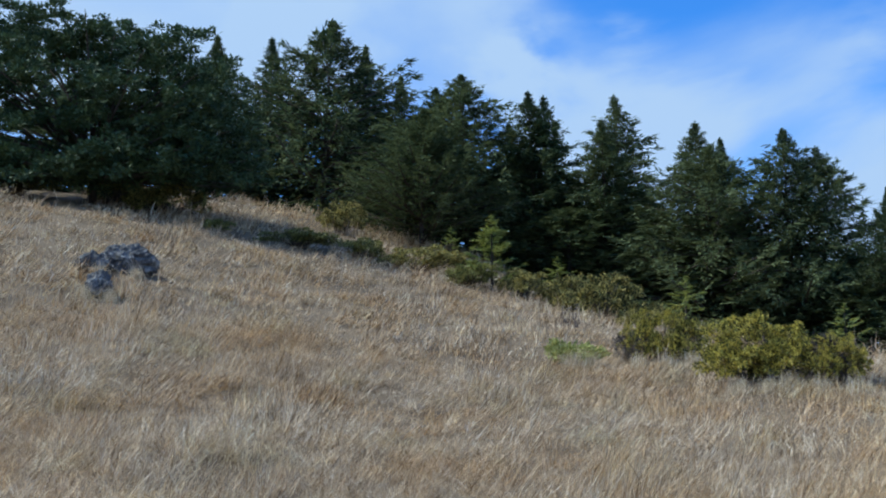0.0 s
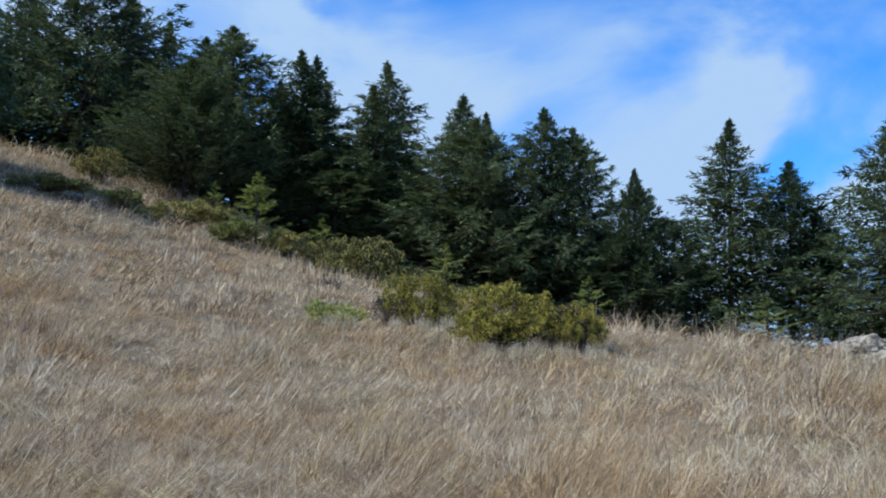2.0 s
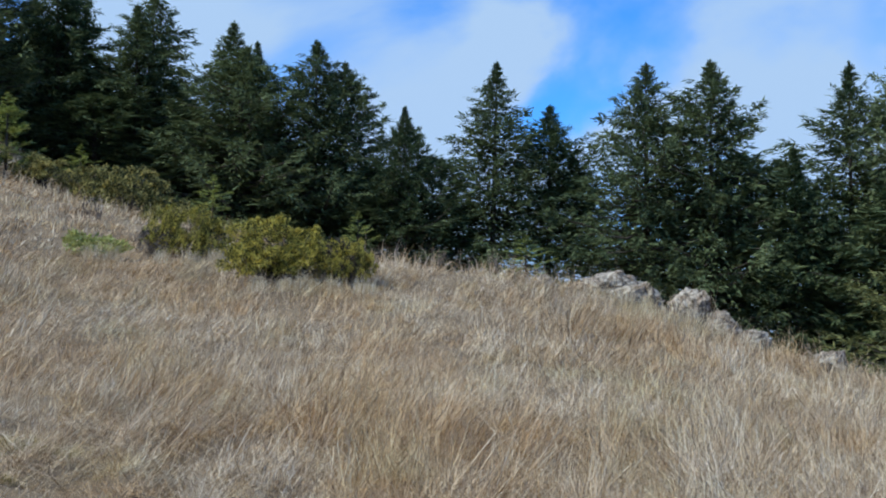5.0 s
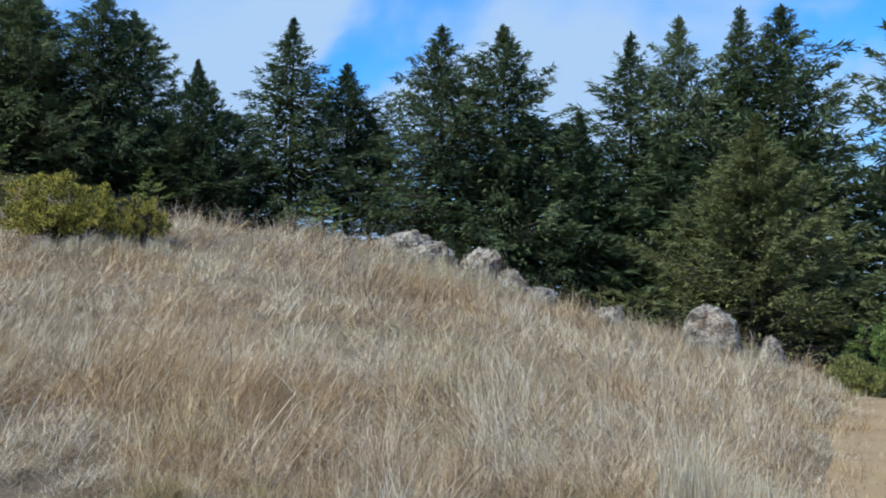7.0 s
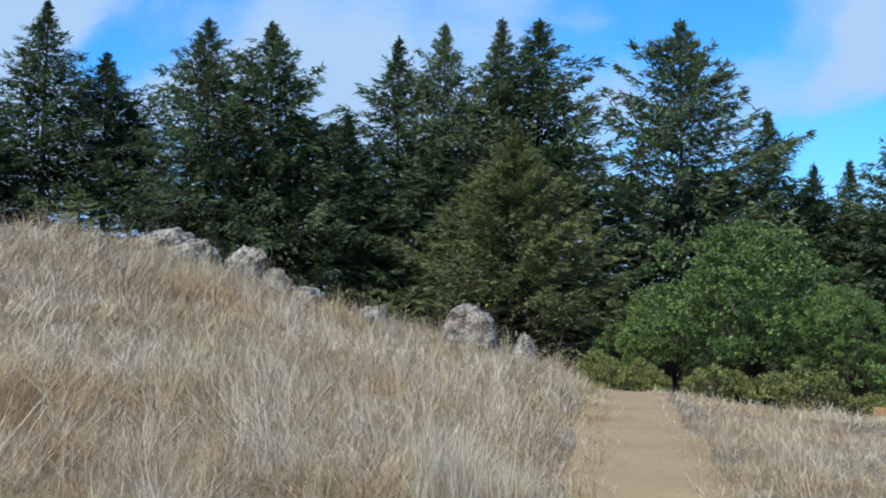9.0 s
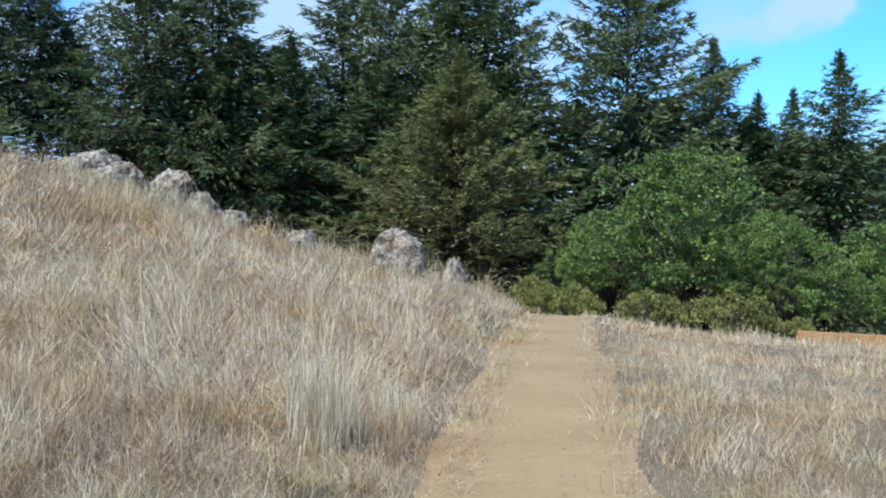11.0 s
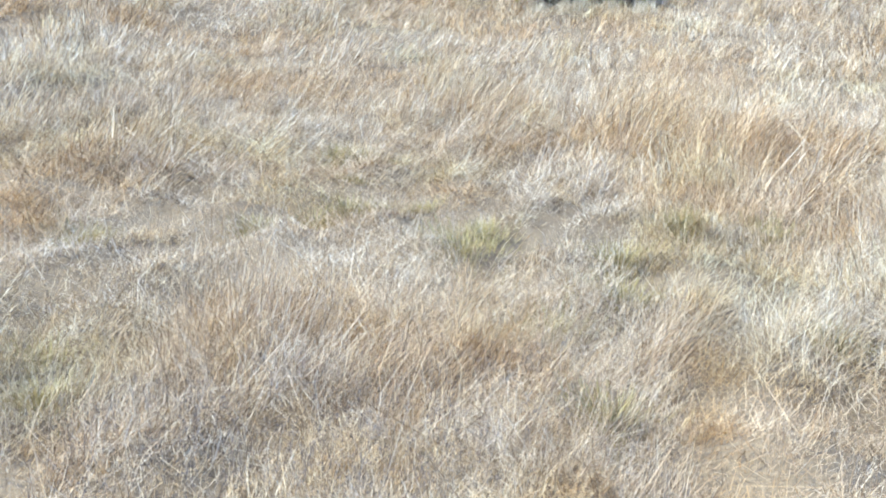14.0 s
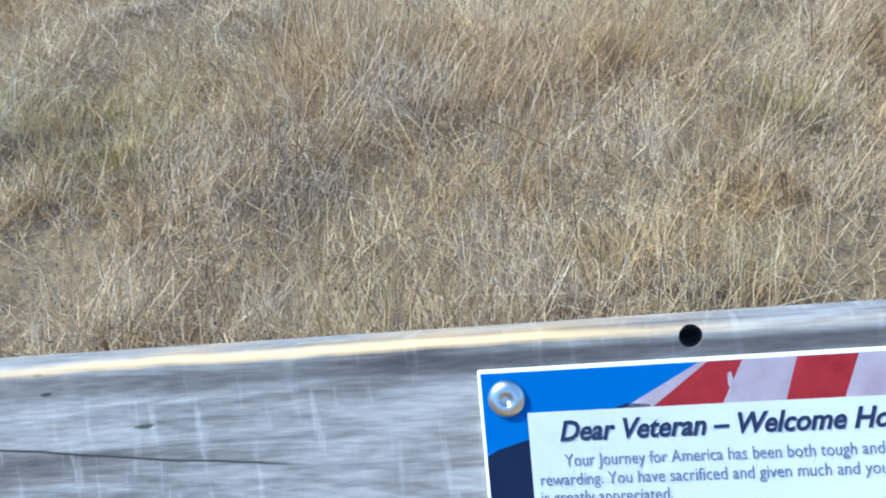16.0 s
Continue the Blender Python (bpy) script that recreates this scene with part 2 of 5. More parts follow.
# ---- ground ----
# by bearing from the bench: distance of the brow, its height, height of the land at 45 m
BEARING = np.array([-180, -120, -90, -60, -24, -17, -9, 0.5, 5.3, 10, 17.5, 23.5, 28, 33.5, 38.8, 43.5, 49.9, 56.5, 61.5, 70, 75, 90, 120, 150, 180])
BROW = np.array([30, 30, 30, 30, 30, 30, 30, 29, 28, 26, 21.5, 20, 20, 20, 17.2, 17, 17.5, 17.8, 18, 18, 18, 20, 25, 28, 30])
RISE = np.array([-1.5, 1.5, 4, 6.0, 7.4, 7.05, 6.2, 4.9, 4.25, 3.6, 2.78, 2.38, 2.22, 1.98, 1.33, 0.88, 0.28, -0.24, -0.58, -0.96, -0.98, -1.2, -2.0, -2.2, -1.5])
FAR = np.array([-4, 3, 6, 9, 11.3, 11.4, 11.0, 9.0, 7.2, 5.4, 3.8, 2.6, 1.8, 0.9, 0.0, -0.8, -2.2, -3.2, -3.9, -4.2, -4.4, -5, -6, -6, -4])
FINE = np.arange(-180.0, 180.5, 0.5)


def eased(values):
    v = np.interp(FINE, BEARING, values)
    k = np.hanning(13)
    return np.convolve(np.concatenate([v[-13:-1], v, v[1:13]]), k / k.sum(), "same")[12:-12]


BROW_F, RISE_F, FAR_F = eased(BROW), eased(RISE), eased(FAR)
TRAIL_A, TRAIL_WAY = np.array((-0.04, -0.73)), np.array((0.870, 0.493))


def open_slope(x, y):
    r, b = np.hypot(x, y), np.degrees(np.arctan2(x, y))
    d, h, f = (np.interp(b, FINE, t) for t in (BROW_F, RISE_F, FAR_F))
    u = r / d
    inner = h * np.minimum(u, 1.0) ** 1.75
    out = np.maximum(r - d, 0)
    slope = (f - h) / (45 - d)
    outer = slope * np.minimum(out, 45 - d) - 0.13 * np.maximum(r - 45, 0) ** 1.0
    outer = np.maximum(outer, -70 - 0.01 * r)
    return inner + outer


def trail_offset(x, y):
    dx, dy = x - TRAIL_A[0], y - TRAIL_A[1]
    s = dx * TRAIL_WAY[0] + dy * TRAIL_WAY[1]
    return s, dx * TRAIL_WAY[1] - dy * TRAIL_WAY[0] + 0.03 * np.sin(s * 0.55) + 0.06 - 0.14 * np.exp(-((s - 3.6) / 2.4) ** 2)


HUMP = (-0.12, 3.42)


def hummocks(x, y):
    return np.sin(6.3 * x + 1.5 * np.sin(2.9 * y)) * np.sin(5.6 * y + 1 + 1.3 * np.sin(2.5 * x))


def ground_z(x, y):
    x, y = np.asarray(x, float), np.asarray(y, float)
    s, off = trail_offset(x, y)
    z = open_slope(x, y) + 0.045 * np.sin(x * 1.3 + 0.7 * y) * np.sin(y * 0.9 - 0.4 * x) + 0.075 * np.clip((np.abs(off) - 0.7) / 0.6, 0, 1) * hummocks(x, y) * np.clip(14 - np.hypot(x, y), 0, 8) / 8
    bed = open_slope(TRAIL_A[0] + TRAIL_WAY[0] * s, TRAIL_A[1] + TRAIL_WAY[1] * s) - 0.03
    w = np.clip((np.abs(off) - 0.55) / 0.9, 0, 1)
    w = w * w * (3 - 2 * w)
    w = np.where(np.abs(s) > 24, np.minimum(1, w + (np.abs(s) - 24) / 6), w)
    return bed + (z - bed) * w


def gz(x, y):
    return float(ground_z(x, y))


rings = np.concatenate([np.arange(0.25, 9, 0.25), np.arange(9, 32, 0.6), np.arange(32, 60, 1.5), np.geomspace(60, 3500, 30)])
spokes = np.radians(np.arange(0, 360, 1.5))
gx, gy = np.outer(rings, np.sin(spokes)), np.outer(rings, np.cos(spokes))
gs, goff = trail_offset(gx, gy)
gv = np.stack([gx, gy, ground_z(gx, gy) - 0.05 * np.clip((0.5 - np.abs(goff)) / 0.15, 0, 1) * (gs > -13.5) * (gs < 26.5)], -1).reshape(-1, 3)
ns = len(spokes)
ii, kk = np.meshgrid(np.arange(len(rings) - 1), np.arange(ns), indexing="ij")
gq = np.stack([ii * ns + kk, (ii + 1) * ns + kk, (ii + 1) * ns + (kk + 1) % ns, ii * ns + (kk + 1) % ns], -1).reshape(-1, 4)[:, ::-1]
gv = np.concatenate([gv, [[0, 0, gz(0, 0)]]])
fan = np.stack([np.full(ns, len(gv) - 1), (np.arange(ns) + 1) % ns, np.arange(ns)], -1)
gq = np.concatenate([np.concatenate([gq[:, :3], gq[:, [0, 2, 3]]]), fan])
gme = mesh_arrays("ground", gv, gq, THATCH)
gme.polygons.foreach_set("use_smooth", [True] * len(gme.polygons))
ground = tagged(new("ground", gme), "dry grassy hillside soil under straw thatch", "ground", kind="structure")

# the trail bed, 6 mm over the ground
ts = np.arange(-14, 27, 0.2)
tw = np.linspace(-1, 1, 9)
rngt = np.random.default_rng(5)
edge_l, edge_r = (0.67 + 0.05 * np.convolve(rngt.normal(size=len(ts) + 6), np.ones(7) / 3.5, "valid") for _ in range(2))
tv = []
for k, s in enumerate(ts):
    for w in tw:
        o = w * ((edge_r[k] + 0.16 * math.exp(-((s - 3.6) / 2.2) ** 2)) if w > 0 else edge_l[k] + 0.06) - 0.03 * math.sin(s * 0.55) - 0.06 + 0.14 * math.exp(-((s - 3.6) / 2.4) ** 2)
        px, py = TRAIL_A[0] + TRAIL_WAY[0] * s + TRAIL_WAY[1] * o, TRAIL_A[1] + TRAIL_WAY[1] * s - TRAIL_WAY[0] * o
        tv.append((px, py, gz(px, py) + (0.012 if abs(w) < 0.9 else -0.004)))
tq = [(k * 9 + j, k * 9 + j + 1, k * 9 + j + 10, k * 9 + j + 9) for k in range(len(ts) - 1) for j in range(8)]
tagged(new("trail", mesh_from("trail", tv, tq, DIRT)), "bare tan dirt footpath through the dry grass", "trail", kind="structure")


# ---- grass ----
def wave(x, y, s, ph):
    return np.sin(x * s + ph + 1.7 * np.sin(y * s * 0.6 + ph)) * np.sin(y * s * 0.83 + 1.3 * ph + 1.2 * np.sin(x * s * 0.7))


def grass(name, label, r0, r1, density, height, width, segments, seed, b0=-34, b1=84, lying=0.0, spread=0.12, tussocks=11.0, bend=0.0):
    rng = np.random.default_rng(seed)
    a0, a1 = radians(b0), radians(b1)
    n = int(0.5 * (a1 - a0) * (r1 * r1 - r0 * r0) * density)
    clumps = max(1, int(n / density * tussocks))
    cr = np.sqrt(rng.uniform(r0 * r0, r1 * r1, clumps))
    ca = rng.uniform(a0, a1, clumps)
    pick = rng.integers(0, clumps, n)
    loose = rng.random(n) < 0.2
    out_r, out_a = rng.normal(0, spread, n), rng.normal(0, spread, n)
    r = np.where(loose, np.sqrt(rng.uniform(r0 * r0, r1 * r1, n)), cr[pick] + out_r)
    a = np.where(loose, rng.uniform(a0, a1, n), ca[pick] + out_a / np.maximum(cr[pick], 0.6))
    x, y = r * np.sin(a), r * np.cos(a)
    s, off = trail_offset(x, y)
    bare = np.abs(off) < 0.53 + 0.06 * np.sin(s * 2.3) + 0.05 * np.sin(s * 5.1 + 1) + np.where(off > 0, 0.14 * np.exp(-((s - 3.6) / 2.2) ** 2), 0) - np.abs(rng.normal(0, 0.13, n)) * (rng.random(n) < 0.6) + rng.uniform(0, 0.06, n)
    hump = np.exp(-(((x - HUMP[0]) / 0.85) ** 4 + ((y - HUMP[1]) / 0.50) ** 2))
    flat = np.clip(1.75 - np.abs(y - 5.65 - 0.1 * x) / 1.0 + 0.35 * wave(x, y, 3.1, 0.9), 0, 1) * np.clip((1.9 - x) / 0.8, 0, 1) * np.clip((x + 4.2) / 1.2, 0, 1)
    flat = np.maximum(flat, 0.9 * np.exp(-(((x - 0.95) / 0.65) ** 4 + ((y - 1.62) / 0.42) ** 4)))
    flat = np.maximum(flat, np.clip(0.75 + 0.5 * wave(x, y, 3.7, 1.9), 0, 1) * np.exp(-(((x - 3.0) / 1.5) ** 4 + ((y - 2.5 - 0.25 * (x - 3.0)) / 0.62) ** 4))) * (1 - hump)
    keep = ~bare
    x, y, r, a, pick, flat, hump, loose, off, out_r, out_a = (q[keep] for q in (x, y, r, a, pick, flat, hump, loose, off, out_r, out_a))
    n = len(x)
    tall = 1 + 0.28 * wave(x, y, 0.9, 0.4) + 0.45 * wave(x, y, 2.6, 2.0) + 0.40 * hummocks(x, y) * (r < 14) + 1.1 * hump
    c_tall, c_dir, c_lean = rng.uniform(0.2, 1.65, clumps)[pick], rng.normal(0, 0.42, clumps)[pick], rng.normal(0, 0.28, clumps)[pick]
    near = np.clip((6.5 - r) / 4.0, 0, 1)
    size = height * (1 - near * (0.5 - 0.3 * np.clip((np.degrees(a) - 22) / 15, 0, 1)))
    h = size * np.clip(tall, 0.22, 2.1) * np.where(loose, 0.8, c_tall) * rng.uniform(0.5, 1.25, n) * np.where(off > 0.5, 0.56, 1.0) * (1 - (0.62 if lying < 1 else 0.0) * flat) * np.clip((np.abs(off) - 0.2) / 1.0, 0.45, 1)
    wind = 0.30 + 0.55 * wave(x, y, 0.45, 1.1) + 0.55 * wave(x, y, 1.35, 0.2) + 0.30 * wave(x, y, 3.3, 2.2) * (r < 12) + np.where(loose, rng.normal(0, 1.5, n), c_dir)
    push = 0.95 + bend + 0.42 * wave(x, y, 1.1, 3.0) - 0.35 * hump + np.where(loose, 0, c_lean)
    sx = np.sin(a) * out_r + np.cos(a) * out_a
    sy = np.cos(a) * out_r - np.sin(a) * out_a
    vx = np.cos(wind) * push + np.where(loose, 0, sx / spread * 0.2) + rng.normal(0, 0.17, n)
    vy = np.sin(wind) * push + np.where(loose, 0, sy / spread * 0.2) + rng.normal(0, 0.17, n)
    lean_dir = np.arctan2(vy, vx)
    lean = np.clip(np.hypot(vx, vy) + 0.6 * flat, 0.05, 1.45)
    lie = rng.random(n) < lying + 0.5 * flat
    lean = np.where(lie, rng.uniform(1.15, 1.5, n), lean)
    lean_dir = np.where(lie, rng.uniform(0, 6.28, n), lean_dir)
    d = np.stack([np.cos(lean_dir), np.sin(lean_dir), np.zeros(n)], -1)
    face = rng.uniform(0, 6.28, n)
    side = np.stack([np.cos(face), np.sin(face), np.zeros(n)], -1)
    base = np.stack([x, y, ground_z(x, y) - 0.02], -1)
    w = width * rng.uniform(0.6, 1.4, n) * np.where(off > 0.5, 0.75, 1.0)
    curl, sway = rng.normal(0, 0.7 + 0.4 * near, n), rng.normal(0, 0.17 + 0.10 * near, n)
    across = np.stack([-np.sin(lean_dir), np.cos(lean_dir), np.zeros(n)], -1)
    m = 2 * segments + 1
    v = np.empty((n, m, 3), np.float32)
    for k in range(segments + 1):
        u = k / segments
        ang = np.clip(lean * (0.25 + 0.85 * u) + curl * u * u, -1.2, 1.62)
        p = base + d * (np.sin(ang) * h * u)[:, None] + np.array((0, 0, 1.0)) * (np.cos(ang) * h * u)[:, None] + across * (sway * h * math.sin(3.0 * u))[:, None]
        if k < segments:
            half = side * (w * (1 - 0.65 * u) * 0.5)[:, None]
            v[:, 2 * k], v[:, 2 * k + 1] = p - half, p + half
        else:
            v[:, 2 * k] = p
    o = np.arange(n)[:, None] * m
    tris = []
    for k in range(segments - 1):
        tris += [o + np.array((2 * k, 2 * k + 1, 2 * k + 3)), o + np.array((2 * k, 2 * k + 3, 2 * k + 2))]
    k = segments - 1
    tris.append(o + np.array((2 * k, 2 * k + 1, 2 * k + 2)))
    me = mesh_arrays(name, v.reshape(-1, 3), np.concatenate(tris), STRAW)
    return tagged(new(name, me), label, "grass", kind="stuff")


grass("trailside_grass", "short matted dry straw grass behind the bench", 0.95, 2.6, 6400, 0.29, 0.0019, 3, 11, b1=80, lying=0.24, spread=0.045, tussocks=85, bend=0.2)
grass("trailside_grass", "short matted dry straw grass behind the bench", 2.6, 4.0, 4100, 0.36, 0.0027, 3, 24, b1=80, lying=0.2, spread=0.055, tussocks=55, bend=0.2)
grass("trailside_grass", "short matted dry straw grass behind the bench", 4.0, 6.0, 2300, 0.38, 0.0036, 3, 21, lying=0.24, spread=0.065, tussocks=36, bend=0.25)
grass("meadow_grass", "tall wind-swept dry golden meadow grass", 6.0, 12.0, 920, 0.40, 0.0060, 2, 12, lying=0.14, spread=0.085, tussocks=19, bend=0.28)
grass("meadow_grass", "tall wind-swept dry golden meadow grass", 12.0, 20.0, 420, 0.37, 0.0105, 2, 13, lying=0.06, spread=0.12, tussocks=10, bend=0.25)
grass("hillside_grass", "dry straw-coloured grass on the hillside", 20.0, 32.0, 125, 0.34, 0.023, 2, 14, b0=-30, b1=32, spread=0.17, tussocks=5)
grass("hillside_grass", "dry straw-coloured grass on the hillside", 32.0, 46.0, 55, 0.4, 0.036, 2, 15, b0=-20, b1=14, spread=0.25, tussocks=2.5)
grass("hillside_grass", "dry straw-coloured grass on the hillside", 18.0, 24.0, 60, 0.35, 0.03, 2, 17, b0=30, b1=84, spread=0.3, tussocks=2)
grass("matted_straw", "flattened old straw lying between the tussocks", 0.9, 8.5, 640, 0.32, 0.0036, 2, 18, lying=1.0, tussocks=40, spread=0.2)
grass("curled_straw", "fine curled dry blades tangled near the ground", 0.9, 6.4, 700, 0.17, 0.0030, 3, 20, b0=-34, b1=70, lying=0.55, tussocks=30, spread=0.10, bend=0.3)
grass("brow_grass", "thick dry grass round the rocks on the brow", 14.3, 17.6, 600, 0.38, 0.009, 2, 23, b0=34, b1=63, spread=0.10, tussocks=14)
grass("verge_grass", "low pale dry grass along the trail's lower edge", 1.3, 7.0, 1300, 0.28, 0.0036, 2, 25, b0=79, b1=106, lying=0.15, spread=0.07, tussocks=24, bend=0.2)
grass("roadside_grass", "dry straw grass in front of the bench", 0.95, 6.0, 110, 0.30, 0.014, 2, 16, b0=84, b1=326)
grass("roadside_grass", "dry straw grass in front of the bench", 6.0, 14.0, 35, 0.35, 0.018, 2, 19, b0=84, b1=326)


# loose straws and small clods along the trail's edges
def litter(name, label, count, seed, long_, wide, mat, category, near_edge):
    rng = np.random.default_rng(seed)
    sgo = rng.uniform(1.5, 20, count) ** 1.0
    off = rng.choice((-1, 1), count) * (0.62 - np.abs(rng.normal(0, near_edge, count)))
    px = TRAIL_A[0] + TRAIL_WAY[0] * sgo + TRAIL_WAY[1] * off
    py = TRAIL_A[1] + TRAIL_WAY[1] * sgo - TRAIL_WAY[0] * off
    base = np.stack([px, py, ground_z(px, py) + 0.016], -1)
    ang = rng.uniform(0, 6.28, count)
    way = unit(np.stack([np.cos(ang), np.sin(ang), rng.uniform(0.0, 0.35, count)], -1))
    side = np.stack([-np.sin(ang), np.cos(ang), rng.normal(0, 0.3, count)], -1)
    v, q = diamonds(base, way, side, long_ * rng.uniform(0.4, 1.3, count), np.full(count, wide))
    return tagged(new(name, mesh_arrays(name, v, q, mat)), label, category, kind="stuff")


litter("trail_litter", "loose dry straws scattered along the trail's edges", 7000, 31, 0.075, 0.0030, STRAW, "straw", 0.16)
litter("leaf_crumbs", "dark crumbs of dead leaf on the trail", 2500, 32, 0.022, 0.014, DEAD_STALK, "debris", 0.22)


# ---- trees ----
def conifer_meshes(name, seed, height, radius, boughs=230, power=1.0, full=0.85, start=0.03, top_rise=0.85, low_rise=-0.12, lift=0.25, hang=0.25, gap=0.15, spray=0.19, twigs=1.0, ragged=0.25, lumpy=0.2, core=1500, crook=0.0):
    """Trunk with limbs, and the needle crown, for one conifer of that height and lower radius."""
    rng = np.random.default_rng(seed)
    bm = bmesh.new()
    lean = rng.normal(0, 0.010, 2)
    path = [(lean[0] * z, lean[1] * z, z) for z in np.linspace(-0.4, height * 0.99, 9)]
    tube(bm, path, [0.011 * height * (1 - k / 8) ** 1.15 + 0.008 for k in range(9)], 7)
    limbs = bmesh.new()
    up = np.array((0, 0, 1.0))
    phase = rng.uniform(0, 6.28, 4)
    base, way, side, length, width = [], [], [], [], []

    def sprays(b, d, ln, wd):
        base.append(b), way.append(d), length.append(ln), width.append(wd)
        side.append(unit(np.cross(d, up + rng.normal(0, 0.8, b.shape))))

    for i in range(boughs):
        u = (i + rng.uniform(-1.5, 1.5)) / (boughs - 1)
        h = height * (start + (0.985 - start) * min(max(u, 0), 1) ** 0.66)
        f = 1 - h / height
        if rng.random() < gap * min(1, 0.3 + 1.4 * f):
            continue
        az = i * 2.39996 + rng.uniform(-0.5, 0.5)
        swell = 1 + lumpy * (math.sin(2 * az + phase[0] + 0.9 * h) * math.sin(1.7 * h + phase[1]) + 0.6 * math.sin(3 * az - 1.3 * h + phase[2]))
        profile = min(1.0, f / full) ** power * (0.72 + 0.28 * min(1, (1 - f) / 0.15)) * min(1.0, f / 0.25) ** 0.3
        L = max(0.05, radius * profile * swell * rng.uniform(1 - 1.3 * ragged, 1 + 0.45 * ragged) + 0.02)
        rise = low_rise + (top_rise - low_rise) * (1 - f) ** 2.6 + rng.normal(0, 0.13 + crook)
        out = np.array((math.cos(az), math.sin(az), 0.0))
        cross = np.array((-math.sin(az), math.cos(az), 0.0))
        segs = np.linspace(0, 1, 6)
        bow = rng.normal(0, 0.12 + crook)
        z0 = np.array((lean[0] * h, lean[1] * h, h))
        pts = np.stack([z0 + out * L * q * math.cos(rise) + cross * L * bow * q * q + up * L * (math.sin(rise) * q + lift * (q ** 2.2 - 0.5 * q) * min(1, 2 * f)) for q in segs])
        if L > 0.8:
            tube(limbs, [pts[0], pts[2], pts[4]], [max(0.010, 0.014 * L), 0.010 * L, 0.004 * L], 3)
        m = max(9, int((7 + 10 * L) * twigs))
        q = rng.uniform(0.05, 1.0, m) ** 0.75
        p = np.stack([np.interp(q, segs, pts[:, c]) for c in range(3)], -1)
        turn = rng.choice((-1, 1), m) * rng.uniform(0.15, 1.15, m) * (1.1 - 0.6 * q)
        tl = (0.03 + 0.12 * min(1, 1.3 * L) + 0.30 * L * (1 - q) ** 0.8) * rng.uniform(0.5, 1.1, m)
        slope = math.sin(rise) * 0.7 + lift * q - hang * rng.uniform(0.1, 1.8, m) + rng.normal(0, 0.38, m)
        wdir = unit(out * np.cos(turn)[:, None] + cross * np.sin(turn)[:, None] + up * slope[:, None])
        for c in range(5):
            along = (c + rng.random(m)) / 5
            b = p + wdir * (tl * along)[:, None] + rng.normal(0, 0.045, (m, 3)) * min(1, 0.3 + L)
            d = unit(wdir + rng.normal(0, 0.42, (m, 3)) + out * 0.15)
            ln = spray * rng.uniform(0.55, 1.3, m) * (0.40 + 0.60 * min(1, L / 0.9))
            sprays(b, d, ln, ln * rng.uniform(0.22, 0.40, m))
    # boughs close to the trunk, in the shade
    fr = rng.uniform(0.03, 1.0, core) ** 0.72
    az = rng.uniform(0, 6.28, core)
    rr = radius * np.minimum(1, fr / full) ** power * rng.uniform(0.02, 0.62, core)
    d = unit(np.stack([np.cos(az), np.sin(az), rng.normal(-0.2, 0.4, core)], -1))
    sprays(np.stack([rr * np.cos(az), rr * np.sin(az), height * (1 - fr * (1 - start))], -1), d, rng.uniform(0.14, 0.30, core) * (0.35 + 0.65 * np.minimum(1, 1.6 * fr)), rng.uniform(0.05, 0.11, core))
    # the leading shoot and its ring of upswept tips
    k = 220
    hz = height * (1 - 0.10 * rng.random(k) ** 0.9)
    az = rng.uniform(0, 6.28, k)
    f = 1 - hz / height
    d = unit(np.stack([np.cos(az), np.sin(az), rng.uniform(0.9, 2.6, k)], -1))
    b = np.stack([lean[0] * hz, lean[1] * hz, hz], -1) + d * (rng.random(k) * f * radius * 0.55)[:, None]
    ln = 0.06 + 1.3 * f * rng.uniform(0.5, 1.2, k)
    sprays(b, d, ln, 0.012 + 0.16 * ln)
    base, way, side, length, width = (np.concatenate(a) for a in (base, way, side, length, width))
    n = len(base)
    v = np.empty((n, 3, 3), np.float32)
    v[:, 0], v[:, 1], v[:, 2] = base - side * (width * 0.5)[:, None], base + side * (width * 0.5)[:, None], base + way * length[:, None]
    return bm_mesh(name + "_trunk", bm, BARK), bm_mesh(name + "_limbs", limbs, BARK), (v.reshape(-1, 3), np.arange(n * 3, dtype=np.int32).reshape(n, 3))


def crown_mesh(name, vq, mat):
    return mesh_arrays(name, vq[0], vq[1], mat)


Meshes = collections.namedtuple("Meshes", "trunk limb crown radius")


def tree_kind(name, mat, seed, radius, **more):
    """One shape of tree: its meshes, for a height of 10 m, to be shared by all trees of that shape."""
    trunk, limb, vq = conifer_meshes(name, seed, 10.0, radius, **more)
    return Meshes(trunk, limb, crown_mesh(name + "_crown", vq, mat), radius)


SPIRE = [tree_kind("spire_fir", FIR, 21, 2.7, boughs=235, gap=0.16, power=0.9, full=0.95, ragged=0.3, core=5000, spray=0.17, twigs=0.92),
         tree_kind("ragged_fir", FIR, 22, 2.7, boughs=220, gap=0.22, power=0.88, full=0.95, ragged=0.42, lumpy=0.26, core=4200, hang=0.4, crook=0.08, spray=0.18, twigs=0.92)]
BROAD = [tree_kind("broad_fir", FIR, 23, 4.3, boughs=265, gap=0.10, power=0.9, full=0.9, ragged=0.32, lumpy=0.28, crook=0.06, hang=0.4, spray=0.19, twigs=0.75, core=5000),
         tree_kind("feathery_fir", FIR_OLIVE, 24, 5.4, boughs=310, gap=0.03, power=1.2, full=1.0, ragged=0.2, lumpy=0.10, low_rise=0.22, lift=0.25, hang=0.22, spray=0.19, twigs=0.85, core=2500)]
